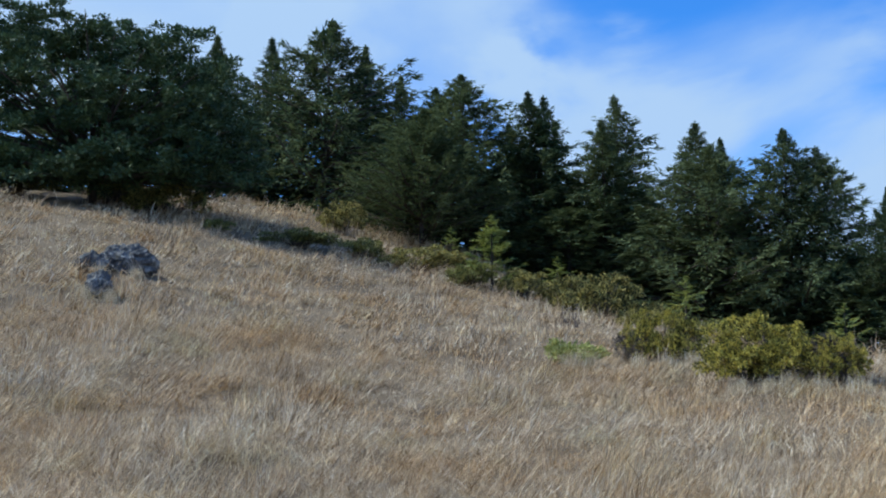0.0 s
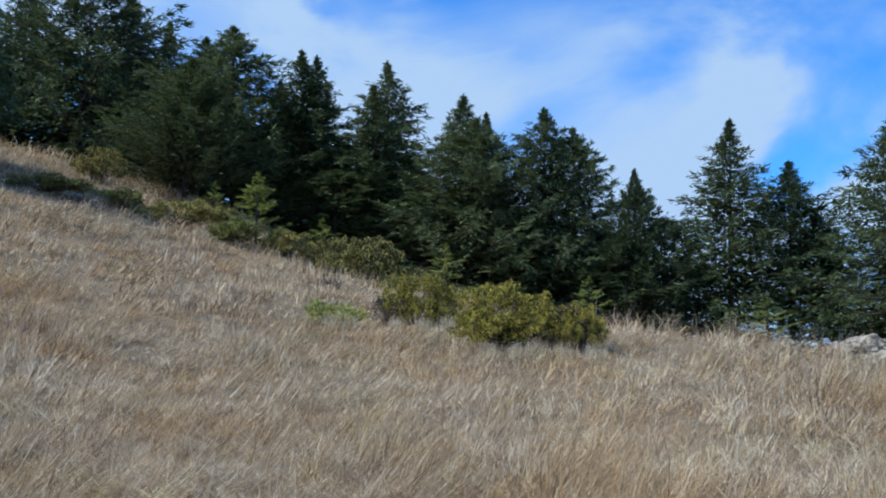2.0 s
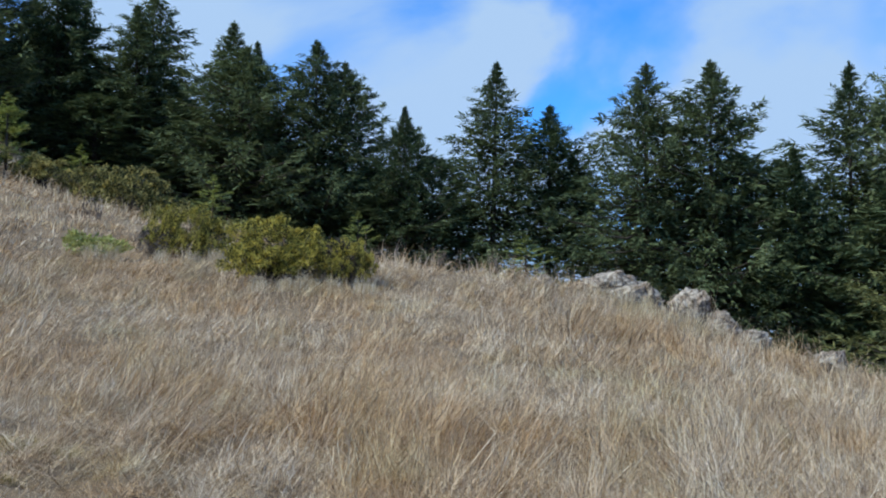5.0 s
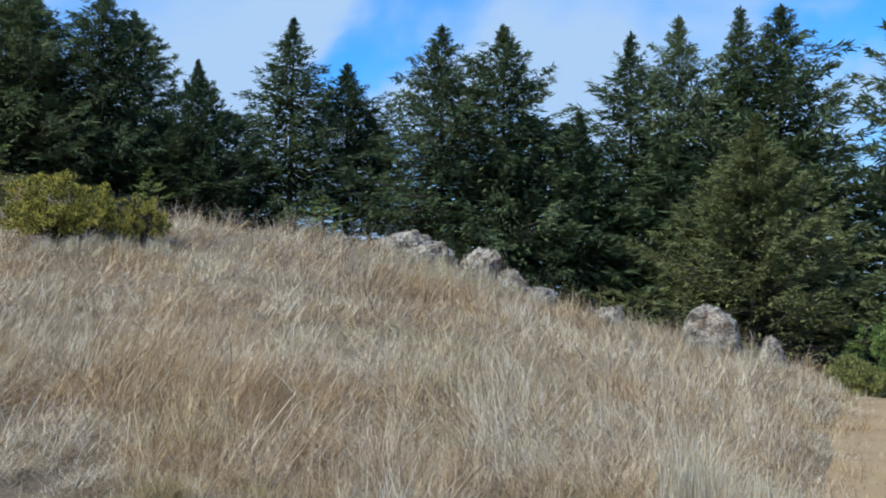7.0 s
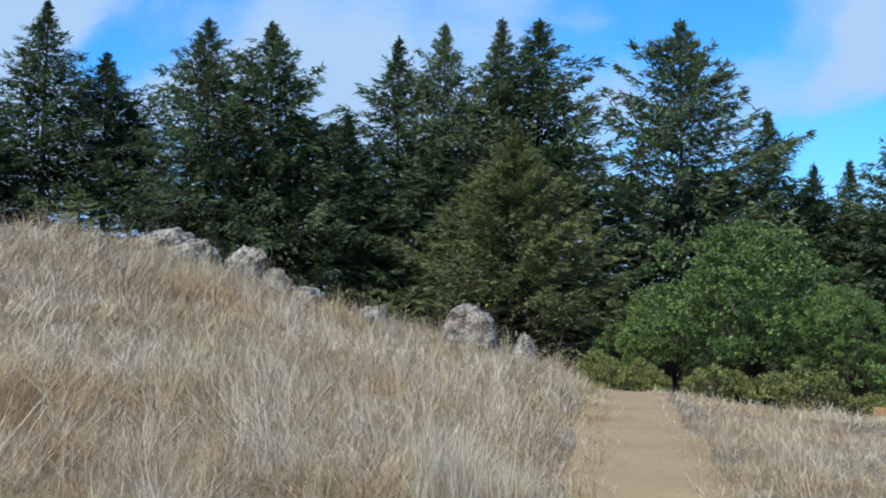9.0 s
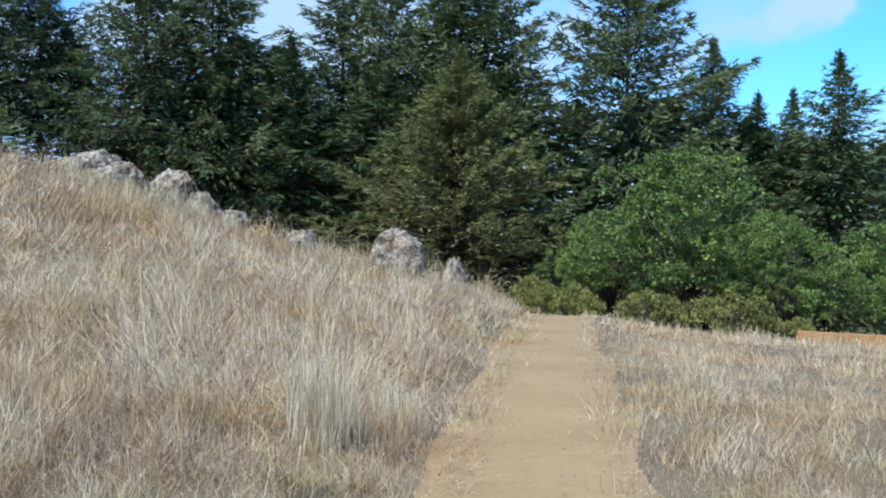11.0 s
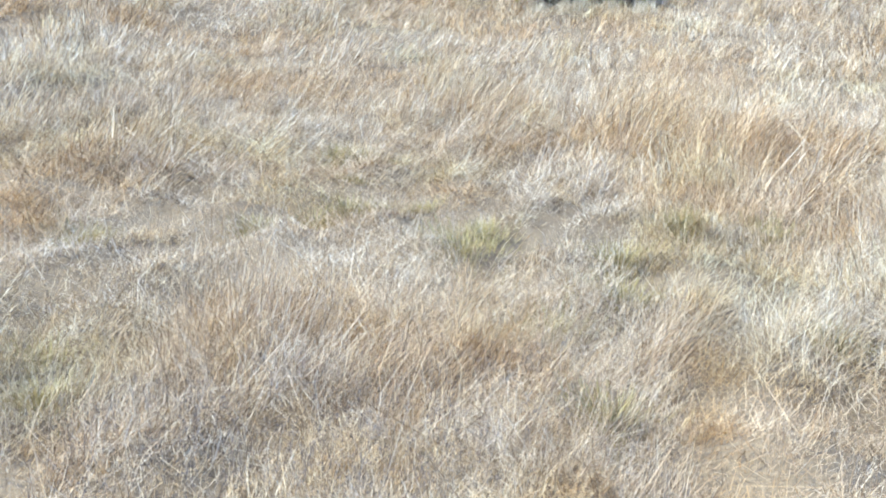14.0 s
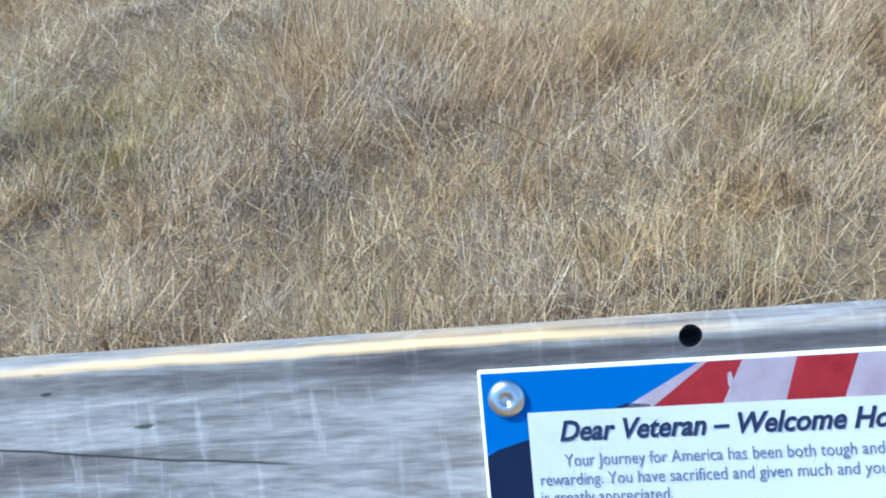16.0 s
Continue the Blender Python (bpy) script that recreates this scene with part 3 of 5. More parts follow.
DARK = [tree_kind("dark_spire_fir", FIR_SHADED, 25, 2.7, boughs=235, gap=0.1, power=1.0, full=0.9, hang=0.35, spray=0.19, twigs=0.8, core=4000),
        tree_kind("dark_broad_fir", FIR_SHADED, 26, 4.7, boughs=255, gap=0.05, power=0.95, full=0.8, lumpy=0.25, spray=0.22, hang=0.4, twigs=0.66, core=1800)]
BARE = tree_kind("bare_trunked_fir", FIR_SHADED, 30, 2.7, boughs=190, gap=0.10, power=0.95, full=0.62, start=0.30, hang=0.3, ragged=0.35, core=3200, spray=0.19, twigs=1.0)
FUZZY = [tree_kind("thick_young_fir", FIR_SHADED, 27, 5.2, boughs=290, gap=0.03, spray=0.20, power=1.08, full=0.95, low_rise=0.34, lift=0.25, hang=0.15, ragged=0.25, lumpy=0.22, twigs=0.78, core=2000)]
OPEN = [tree_kind("open_topped_fir", FIR, 28, 3.7, boughs=200, gap=0.2, core=3600, power=0.8, full=0.8, start=0.10, low_rise=0.05, ragged=0.28, lumpy=0.14, twigs=1.2, crook=0.05, hang=0.3, spray=0.18)]


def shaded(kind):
    """The same tree with shade put into a darker needle colour."""
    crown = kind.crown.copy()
    crown.materials[0] = FIR_SHADED
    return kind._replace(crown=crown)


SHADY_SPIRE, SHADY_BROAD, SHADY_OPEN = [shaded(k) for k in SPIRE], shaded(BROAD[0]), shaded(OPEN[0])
DEEP = tree_kind("deep_wood_fir", FIR_SHADED, 29, 4.0, boughs=130, gap=0.05, spray=0.34, power=0.8, twigs=0.42, core=800, hang=0.4)
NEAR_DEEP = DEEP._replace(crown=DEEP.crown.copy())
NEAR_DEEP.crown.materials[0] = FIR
turner = random.Random(3)


def fir(kind, x, y, top, radius, label="tall dark green conifer at the wood's edge", group="conifers behind the meadow"):
    z = gz(x, y)
    h = top - z
    ob = thing("conifer", x, y, z, label, "tree", group, turner.uniform(0, 360))
    k = h / 10.0
    w = 1.92 * radius / kind.radius
    for nm, me in (("trunk", kind.trunk), ("limb", kind.limb), ("crown", kind.crown)):
        p = part(nm, me, ob)
        if nm != "trunk":
            p["kind"] = "stuff"
        p.scale = (max(w, 0.12), max(w, 0.12), k)
    return ob


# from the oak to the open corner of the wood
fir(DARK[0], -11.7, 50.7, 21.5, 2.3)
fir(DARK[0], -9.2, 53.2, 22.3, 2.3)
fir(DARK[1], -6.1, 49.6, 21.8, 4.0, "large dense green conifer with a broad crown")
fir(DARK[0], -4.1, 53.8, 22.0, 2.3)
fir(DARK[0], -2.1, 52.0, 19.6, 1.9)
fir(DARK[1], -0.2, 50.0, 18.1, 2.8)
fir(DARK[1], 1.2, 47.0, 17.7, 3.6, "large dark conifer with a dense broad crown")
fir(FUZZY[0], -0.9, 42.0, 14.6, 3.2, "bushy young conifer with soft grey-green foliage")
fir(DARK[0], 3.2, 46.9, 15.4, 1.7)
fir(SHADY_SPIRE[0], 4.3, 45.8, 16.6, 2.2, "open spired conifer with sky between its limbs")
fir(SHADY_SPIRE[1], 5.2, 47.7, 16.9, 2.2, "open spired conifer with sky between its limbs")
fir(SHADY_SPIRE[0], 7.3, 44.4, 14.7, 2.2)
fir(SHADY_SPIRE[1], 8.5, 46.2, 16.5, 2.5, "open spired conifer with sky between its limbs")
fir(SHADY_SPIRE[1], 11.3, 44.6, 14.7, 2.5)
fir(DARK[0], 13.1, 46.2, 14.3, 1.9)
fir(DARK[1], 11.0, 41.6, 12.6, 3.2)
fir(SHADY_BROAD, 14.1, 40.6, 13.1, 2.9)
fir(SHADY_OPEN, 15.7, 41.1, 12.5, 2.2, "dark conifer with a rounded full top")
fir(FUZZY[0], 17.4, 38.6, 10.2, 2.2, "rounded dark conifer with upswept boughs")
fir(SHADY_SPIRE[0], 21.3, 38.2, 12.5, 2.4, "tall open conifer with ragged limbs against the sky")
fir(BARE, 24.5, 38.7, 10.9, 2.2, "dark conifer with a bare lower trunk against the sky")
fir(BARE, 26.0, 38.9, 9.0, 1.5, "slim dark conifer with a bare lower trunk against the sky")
# the wood beyond the rocks
fir(BROAD[0], 26.8, 34.6, 12.25, 3.3)
fir(BROAD[0], 28.9, 32.8, 12.2, 3.9)
fir(DARK[0], 30.6, 29.8, 8.2, 1.9)
fir(SPIRE[1], 34.2, 30.3, 12.1, 2.9, "thin-topped conifer with long uneven limbs")
fir(BROAD[0], 34.8, 28.1, 12.6, 3.0)
fir(SPIRE[0], 37.1, 26.7, 13.0, 3.0)
fir(BROAD[0], 38.1, 25.3, 13.0, 4.9, "very large conifer with long sweeping limbs")
fir(BROAD[1], 30.8, 21.5, 7.15, 3.9, "thick young conifer with feathery green foliage")
fir(OPEN[0], 39.45, 18.7, 12.3, 3.7, "tall conifer with an open irregular crown")
fir(SPIRE[0], 42.6, 16.2, 8.6, 2.7)
fir(SPIRE[1], 43.2, 14.6, 6.2, 2.0)
fir(SPIRE[0], 43.6, 13.2, 6.3, 2.0)
fir(SPIRE[1], 42.3, 10.9, 7.6, 2.6)
# trees in the depth of the wood, their shade put into the needle colour
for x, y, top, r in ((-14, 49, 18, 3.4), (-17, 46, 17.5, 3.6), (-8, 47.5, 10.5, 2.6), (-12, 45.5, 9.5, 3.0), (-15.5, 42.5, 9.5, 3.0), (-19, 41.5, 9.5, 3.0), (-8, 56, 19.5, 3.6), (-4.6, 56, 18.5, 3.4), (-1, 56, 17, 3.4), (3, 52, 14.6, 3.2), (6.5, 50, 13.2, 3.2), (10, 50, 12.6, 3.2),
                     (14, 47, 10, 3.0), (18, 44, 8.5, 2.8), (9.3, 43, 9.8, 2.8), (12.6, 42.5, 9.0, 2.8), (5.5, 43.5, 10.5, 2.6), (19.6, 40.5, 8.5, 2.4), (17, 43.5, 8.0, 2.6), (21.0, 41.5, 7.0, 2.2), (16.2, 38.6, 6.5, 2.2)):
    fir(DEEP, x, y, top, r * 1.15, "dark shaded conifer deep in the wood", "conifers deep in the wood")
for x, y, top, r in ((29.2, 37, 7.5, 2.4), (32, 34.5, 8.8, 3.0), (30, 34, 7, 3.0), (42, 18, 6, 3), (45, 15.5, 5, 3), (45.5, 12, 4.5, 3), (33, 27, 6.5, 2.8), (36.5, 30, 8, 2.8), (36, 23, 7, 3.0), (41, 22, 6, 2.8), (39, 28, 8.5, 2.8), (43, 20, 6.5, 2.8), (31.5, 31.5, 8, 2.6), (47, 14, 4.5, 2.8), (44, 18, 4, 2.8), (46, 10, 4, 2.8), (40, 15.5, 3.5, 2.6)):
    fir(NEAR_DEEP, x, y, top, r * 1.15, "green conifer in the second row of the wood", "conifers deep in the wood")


def leafy_meshes(name, seed, lobes, leaves, leaf, mat, stems=6, shell=0.55, stem_r=0.05, trunk_h=0.0, core=0, clump=40, puff=0.1):
    """A woody plant: stems that reach into each lobe, and leaves crowded on the lobes' uneven surface. lobes: centre and half-sizes."""
    rng = np.random.default_rng(seed)
    bm, bole = bmesh.new(), bmesh.new()
    if trunk_h:
        tube(bole, [(0, 0, -0.3), (0.05, 0.03, trunk_h * 0.5), (0, 0.08, trunk_h)], [stem_r * 1.5, stem_r * 1.1, stem_r], 8)
    for c in lobes:
        for _ in range(stems):
            e = np.array(c[:3]) + rng.uniform(-0.75, 0.75, 3) * np.array(c[3:6])
            m = np.array((e[0] * 0.4, e[1] * 0.4, max(trunk_h, 0.05) + (e[2] - trunk_h) * 0.55)) + rng.normal(0, 0.05, 3)
            tube(bm, [(rng.normal(0, 0.03), rng.normal(0, 0.03), trunk_h - 0.1), m, e], [stem_r * 0.8, stem_r * 0.5, stem_r * 0.12], 4)
    vol = np.array([c[3] * c[4] + c[4] * c[5] + c[3] * c[5] for c in lobes])
    base, way = [], []
    for c, share in zip(lobes, vol / vol.sum()):
        n = int(leaves * share)
        g = max(8, n // clump)
        u = unit(rng.normal(size=(g, 3)))
        u[:, 2] = np.where(u[:, 2] < -0.5, -u[:, 2], u[:, 2])
        rad = rng.uniform(shell, 1.0, g) ** 0.6 * (1 + 0.13 * np.sin(5 * u[:, 0] + seed) * np.sin(4 * u[:, 1] + c[0]) + 0.08 * rng.normal(size=g))
        centre = np.array(c[:3]) + u * rad[:, None] * np.array(c[3:6])
        k = rng.integers(0, g, n)
        ball = unit(rng.normal(size=(n, 3))) * (rng.random(n) ** 0.5)[:, None]
        base.append(centre[k] + ball * puff * np.array((1, 1, 0.75)))
        way.append(unit(u[k] * 0.5 + ball + rng.normal(0, 0.4, (n, 3)) + np.array((0, 0, 0.25))))
    base, way = np.concatenate(base), np.concatenate(way)
    n = len(base)
    ln = leaf * rng.uniform(0.6, 1.4, n)
    if core:
        k = rng.integers(0, len(lobes), core)
        c = np.array(lobes)[k]
        base = np.concatenate([base, c[:, :3] + unit(rng.normal(size=(core, 3))) * rng.uniform(0.3, 0.72, core)[:, None] * c[:, 3:6]])
        way = np.concatenate([way, unit(rng.normal(size=(core, 3)))])
        ln = np.concatenate([ln, leaf * rng.uniform(1.3, 2.0, core)])
        n += core
    side = unit(np.cross(way, rng.normal(size=(n, 3))))
    half = side * (ln * rng.uniform(0.28, 0.42, n))[:, None]
    v = np.stack([base - half, base + half, base + way * ln[:, None]], 1).reshape(-1, 3)
    q = np.arange(3 * n, dtype=np.int32).reshape(n, 3)
    return bm_mesh(name + "_stems", bm, BARK if trunk_h else TWIG), mesh_arrays(name + "_leaves", v, q, mat), bm_mesh(name + "_trunk", bole, BARK) if trunk_h else None


def leafy(name, x, y, meshes, label, category, group="", scale=(1, 1, 1), turn=0.0, sink=0.05, woody="stem"):
    ob = thing(name, x, y, gz(x, y) - sink, label, category, group, turn)
    for nm, me in (("limb" if meshes[2] else woody, meshes[0]), ("crown", meshes[1]), (woody, meshes[2])):
        if me:
            p = part(nm, me, ob)
            p.scale = scale
            if nm != "trunk":
                p["kind"] = "stuff"
    return ob


def billows(lobes, seed, each=9, size=0.42):
    """Break each large lobe into a core and many smaller mounds on its upper and outer surface."""
    rng = np.random.default_rng(seed)
    out = []
    for c in lobes:
        out.append((*c[:3], c[3] * 0.66, c[4] * 0.66, c[5] * 0.66))
        for k in range(each):
            z = 1 - 1.5 * (k + rng.random()) / each
            a = k * 2.4 + rng.uniform(-0.4, 0.4)
            w = math.sqrt(max(0.0, 1 - z * z))
            g = size * rng.uniform(0.7, 1.25)
            out.append((c[0] + c[3] * w * math.cos(a) * 0.86, c[1] + c[4] * w * math.sin(a) * 0.86, c[2] + c[5] * z * 0.86, c[3] * g, c[4] * g, c[5] * g * 0.8))
    return out


# the live oak above the slope
oak = leafy_meshes("live_oak", 41, billows([(-0.8, 0, 5.4, 4.2, 4.0, 3.0), (-4.6, -0.5, 4.4, 3.6, 3.2, 3.0), (2.6, -0.8, 4.2, 2.6, 3.0, 2.7), (1.0, 0.5, 6.6, 2.4, 2.6, 1.6), (-2.4, 0, 6.9, 2.6, 2.6, 1.6),
                                    (3.9, -0.6, 2.3, 2.0, 2.2, 2.2), (4.6, -0.6, 1.0, 1.2, 1.6, 1.3), (-5.6, -1, 2.2, 2.6, 2.4, 2.0), (-0.5, -2.0, 1.9, 4.0, 2.0, 2.2), (-4.5, -1.6, 1.2, 3.4, 2.0, 1.7), (2.2, -1.8, 1.0, 2.4, 1.6, 1.4), (-8.0, -1.6, 1.6, 2.6, 2.0, 2.0), (-1.6, -2.3, 0.7, 2.6, 1.4, 1.1), (1.6, -2.3, 0.6, 2.2, 1.4, 1.0), (-4.6, -2.3, 0.8, 2.6, 1.4, 1.1), (-7.6, -2.0, 0.8, 2.4, 1.4, 1.1)], 41, 11, 0.34), 145000, 0.115, OAK_LEAF, stems=1, stem_r=0.10, trunk_h=1.2, core=5000, clump=70, puff=0.28, shell=0.75)
leafy("live_oak", -12.2, 34.5, oak, "broad dark live oak on the slope's brow", "tree", sink=0.0, woody="trunk", scale=(1.06, 1.0, 0.80))
# bay trees beside the trail's end
bay = leafy_meshes("bay_tree", 42, billows([(0, 0, 2.9, 2.3, 2.2, 2.1), (-1.9, 0.2, 2.2, 1.7, 1.7, 1.6), (2.0, 0.1, 2.3, 1.7, 1.7, 1.6), (0.4, -1.0, 1.4, 2.6, 1.5, 1.3), (0.4, 0, 4.1, 1.5, 1.5, 1.1)], 42, 9, 0.37), 52000, 0.068, BAY_LEAF, stems=1, stem_r=0.06, trunk_h=0.7, core=2500, clump=110, puff=0.18, shell=0.8)
leafy("bay_tree", 28.3, 11.4, bay, "rounded bright green bay tree at the meadow's edge", "tree", "bay trees", scale=(1.15, 1.15, 1.02), woody="trunk")
leafy("bay_tree", 27.6, 7.9, bay, "smaller leafy green bay tree", "tree", "bay trees", (0.66, 0.66, 0.66), 70, woody="trunk")
leafy("bay_tree", 30.2, 14.6, bay, "leafy green bay tree under the conifers", "tree", "bay trees", (0.75, 0.75, 0.7), 160, woody="trunk")
leafy("bay_tree", 29.5, 5.0, bay, "leafy green bay tree under the conifers", "tree", "bay trees", (0.85, 0.85, 0.85), 220, woody="trunk")

# ---- shrubs ----
BRUSH = [leafy_meshes("coyote_brush", 51, billows([(0, 0, 0.55, 0.95, 0.85, 0.60), (-0.55, 0.1, 0.4, 0.6, 0.6, 0.42), (0.6, -0.1, 0.42, 0.6, 0.6, 0.42), (0.0, -0.55, 0.24, 0.85, 0.45, 0.30)], 51, 12, 0.27), 34000, 0.030, BRUSH_LEAF, stems=3, stem_r=0.014, core=300, clump=48, puff=0.07, shell=0.85),
         leafy_meshes("coyote_brush", 52, billows([(0, 0, 0.5, 1.0, 0.8, 0.55), (0.7, 0.1, 0.35, 0.6, 0.6, 0.4)], 52, 10, 0.30), 8500, 0.055, BRUSH_BROW, stems=2, stem_r=0.02, core=400, clump=30, puff=0.11, shell=0.8),
         leafy_meshes("green_brush", 53, billows([(0, 0, 0.45, 1.0, 0.8, 0.5), (-0.7, 0.1, 0.35, 0.6, 0.6, 0.4)], 53, 10, 0.30), 8000, 0.056, BRUSH_DARK, stems=2, stem_r=0.02, core=400, clump=30, puff=0.11, shell=0.8),
         leafy_meshes("coyote_brush", 54, billows([(-0.35, 0, 0.50, 0.78, 0.75, 0.52), (0.28, -0.15, 0.40, 0.50, 0.6, 0.42), (-0.95, -0.05, 0.30, 0.40, 0.4, 0.34), (0.1, -0.5, 0.26, 0.60, 0.4, 0.32), (-0.6, -0.5, 0.24, 0.55, 0.4, 0.30)], 54, 13, 0.27), 42000, 0.030, BRUSH_LEAF, stems=4, stem_r=0.013, core=300, clump=48, puff=0.07, shell=0.85),
         leafy_meshes("dead_brush", 56, [(0, 0, 0.34, 0.42, 0.38, 0.36)], 1500, 0.035, TWIG, stems=110, stem_r=0.011, clump=12, puff=0.08, shell=0.6)]


def shrub(k, x, y, sx, sz, label, turn=0.0, group="coyote brush on the brow"):
    return leafy("shrub", x, y, BRUSH[k], label, "shrub", group, (sx, sx, sz), turn, 0.07 * sz)


shrub(0, 4.5, 20.9, 0.78, 1.08, "rounded coyote brush with yellow-green leaf tips and bare grey twigs", 0, "coyote brush in the meadow")
shrub(3, 5.52, 17.2, 0.97, 1.18, "wide coyote brush with dense yellow-green leaves", 0, "coyote brush in the meadow")
shrub(0, 6.42, 16.5, 0.42, 0.80, "low coyote brush with yellow-green leaves", 200, "coyote brush in the meadow")
shrub(4, 6.22, 16.75, 1.0, 1.25, "bare brown twiggy brush between green bushes", 0, "coyote brush in the meadow")
shrub(4, 3.85, 20.9, 1.0, 1.05, "bare brown twiggy brush beside a green bush", 120, "coyote brush in the meadow")
GOLDEN, LOW = "yellow-green coyote brush along the brow", "low dull green brush along the brow"
for k, x, y, sx, sz in ((1, 4.9, 31.6, 1.15, 1.45), (1, 6.2, 31.4, 0.9, 0.9), (1, 5.8, 29.4, 0.8, 0.6), (2, 7.8, 29.2, 1.3, 0.7), (2, -4.9, 32.6, 1.2, 0.55), (2, -2.7, 33.8, 0.9, 0.7), (1, -0.8, 33.6, 1.3, 0.8),
                        (1, 2.6, 32.9, 1.0, 0.95), (2, 1.0, 32.6, 0.8, 0.9), (1, 4.1, 33.6, 0.7, 1.1), (2, -7.2, 32.0, 0.6, 0.45), (2, -9.4, 34.6, 1.3, 1.2), (2, -11.8, 35.4, 1.4, 1.4), (2, -15.0, 34.6, 1.5, 1.4), (2, -17.5, 33.0, 1.5, 1.4), (1, -3.9, 39.6, 0.85, 1.25)):
    shrub(k, x, y, sx, sz, LOW if k == 2 else GOLDEN, 37 * x)
HEDGE = "rounded olive-green brush where the trail drops away"
for x, y, sx, sz in ((21.4, 12.3, 0.68, 1.0), (21.9, 11.4, 0.64, 0.9), (22.7, 9.8, 0.84, 0.95), (23.4, 8.0, 1.0, 1.1), (24.3, 6.7, 0.55, 0.65)):
    shrub(2, x, y, sx, sz, HEDGE, 53 * x, "brush at the trail's end")

YOUNG = tree_kind("fir_sapling", FIR_YOUNG, 31, 2.6, boughs=70, gap=0.2, spray=0.36, power=0.95, low_rise=0.4, lift=0.2, hang=0.0, twigs=0.5, ragged=0.35, core=30)
THIN = tree_kind("thin_sapling", FIR_YOUNG, 32, 2.2, boughs=40, gap=0.1, spray=0.34, power=0.9, low_rise=0.35, lift=0.2, hang=0.0, twigs=0.5, core=10)
for k, x, y, top, r, lab in ((YOUNG, 1.6, 33.0, 8.1, 0.75, "bright green fir sapling among the brush"), (THIN, 7.9, 33.1, 6.0, 0.6, "green fir sapling in front of the wood"), (THIN, 8.7, 22.0, 3.85, 0.36, "thin fir sapling with sparse twigs"),
                             (THIN, 0.3, 36.0, 8.3, 0.35, "thin fir sapling with sparse twigs"), (THIN, 11.2, 18.5, 3.15, 0.45, "small green fir sapling on the brow"), (THIN, 3.9, 34.5, 6.9, 0.6, "green fir sapling in front of the wood")):
    fir(k, x, y, top, r, lab, "fir saplings")


# ---- rocks ----
def rock(x, y, sx, sy, sz, seed, label, turn=0.0, sink=0.3, pointed=0.0, mat=None, jag=1.0, flats=16, boxy=False):
    bm = bmesh.new()
    bmesh.ops.create_icosphere(bm, subdivisions=5, radius=1.0)
    o = Vector((seed * 3.7, seed * 1.9, seed * 0.7))
    rnd = random.Random(seed)
    planes = [(Vector((rnd.gauss(0, 1), rnd.gauss(0, 1), rnd.gauss(0.3, 0.8))).normalized(), rnd.uniform(0.66, 0.93)) for _ in range(flats)]
    for v in bm.verts:
        p = v.co.copy()
        q = p * (1 + 0.16 * noise.noise(p * 1.2 + o))
        if boxy:
            q *= (abs(p.x) ** 2.8 + abs(p.y) ** 2.8 + abs(p.z) ** 2.8) ** (-1 / 2.8) * 0.92
        for nrm, far in planes:
            over = q.dot(nrm) - far
            if over > 0:
                q -= nrm * over * 0.88
        q *= 1 + jag * (0.05 * noise.noise(p * 3.5 + o) + 0.05 * noise.noise(p * 8 + o) - 0.07 * (1 - abs(noise.noise(p * 2.6 + o * 2))) ** 6) + 0.035 * noise.noise(p * 17 + o)
        k = 1 - pointed * max(0, p.z) * 0.5
        v.co = Vector((q.x * sx * k, q.y * sy * k, q.z * sz)) * 1.12
    ob = new("boulder", bm_mesh("boulder", bm, mat or ROCK))
    ob.matrix_basis = pose(x, y, gz(x, y) + sz * (1 - sink) * 0.5, 0, 0, turn)
    return tagged(ob, label, "rock", "rocks in the grass")


rock(-7.30, 23.4, 0.60, 0.45, 0.46, 1, "dark grey jagged rock in the dry grass", 20, sink=0.1, mat=DARK_ROCK, jag=3.4, flats=24)
rock(-7.95, 22.6, 0.50, 0.36, 0.30, 2, "low dark grey rock beside a larger one", 80, sink=0.2, mat=DARK_ROCK, jag=3.4, flats=24)
rock(-7.02, 20.5, 0.30, 0.28, 0.40, 3, "small upright grey rock in the grass", 10, sink=0.1, pointed=0.5, mat=DARK_ROCK, jag=2.6, flats=20)
rock(11.68, 16.2, 0.88, 0.55, 0.54, 4, "broad lichened rock outcrop on the brow", -30, sink=0.35, jag=2.6, flats=22)
rock(12.25, 15.75, 0.55, 0.42, 0.40, 14, "lichened slab leaning on the outcrop", 25, sink=0.4, jag=2.4, flats=20)
rock(11.35, 14.9, 0.58, 0.46, 0.46, 5, "low lichened rock below the outcrop", -40, sink=0.5, jag=2.2, flats=20)
rock(11.30, 13.35, 0.42, 0.40, 0.54, 6, "pale lichened block of rock in the grass", 0, sink=0.1, jag=2.4, flats=22)
rock(11.62, 12.95, 0.38, 0.36, 0.36, 7, "pale lichened rock leaning on another", 40, sink=0.2, jag=2.2, flats=20)
rock(11.75, 12.35, 0.30, 0.30, 0.26, 8, "small pale rock half buried in grass", 70, sink=0.2, jag=2.0)
rock(12.52, 11.42, 0.34, 0.28, 0.34, 9, "small whitish rock half buried in grass", 15, jag=2.2)
rock(13.6, 10.2, 0.49, 0.44, 0.62, 17, "rounded pale standing boulder with pinkish lichen", 35, sink=0.3, jag=0.8, flats=2, boxy=True)
rock(14.43, 9.63, 0.30, 0.25, 0.42, 11, "small pointed pale rock beside the boulder", 5, sink=0.2, pointed=0.35, jag=1.6)
rock(10.4, 16.5, 0.5, 0.3, 0.26, 12, "flat stone showing on the brow", 60, sink=1.3, jag=2.0)


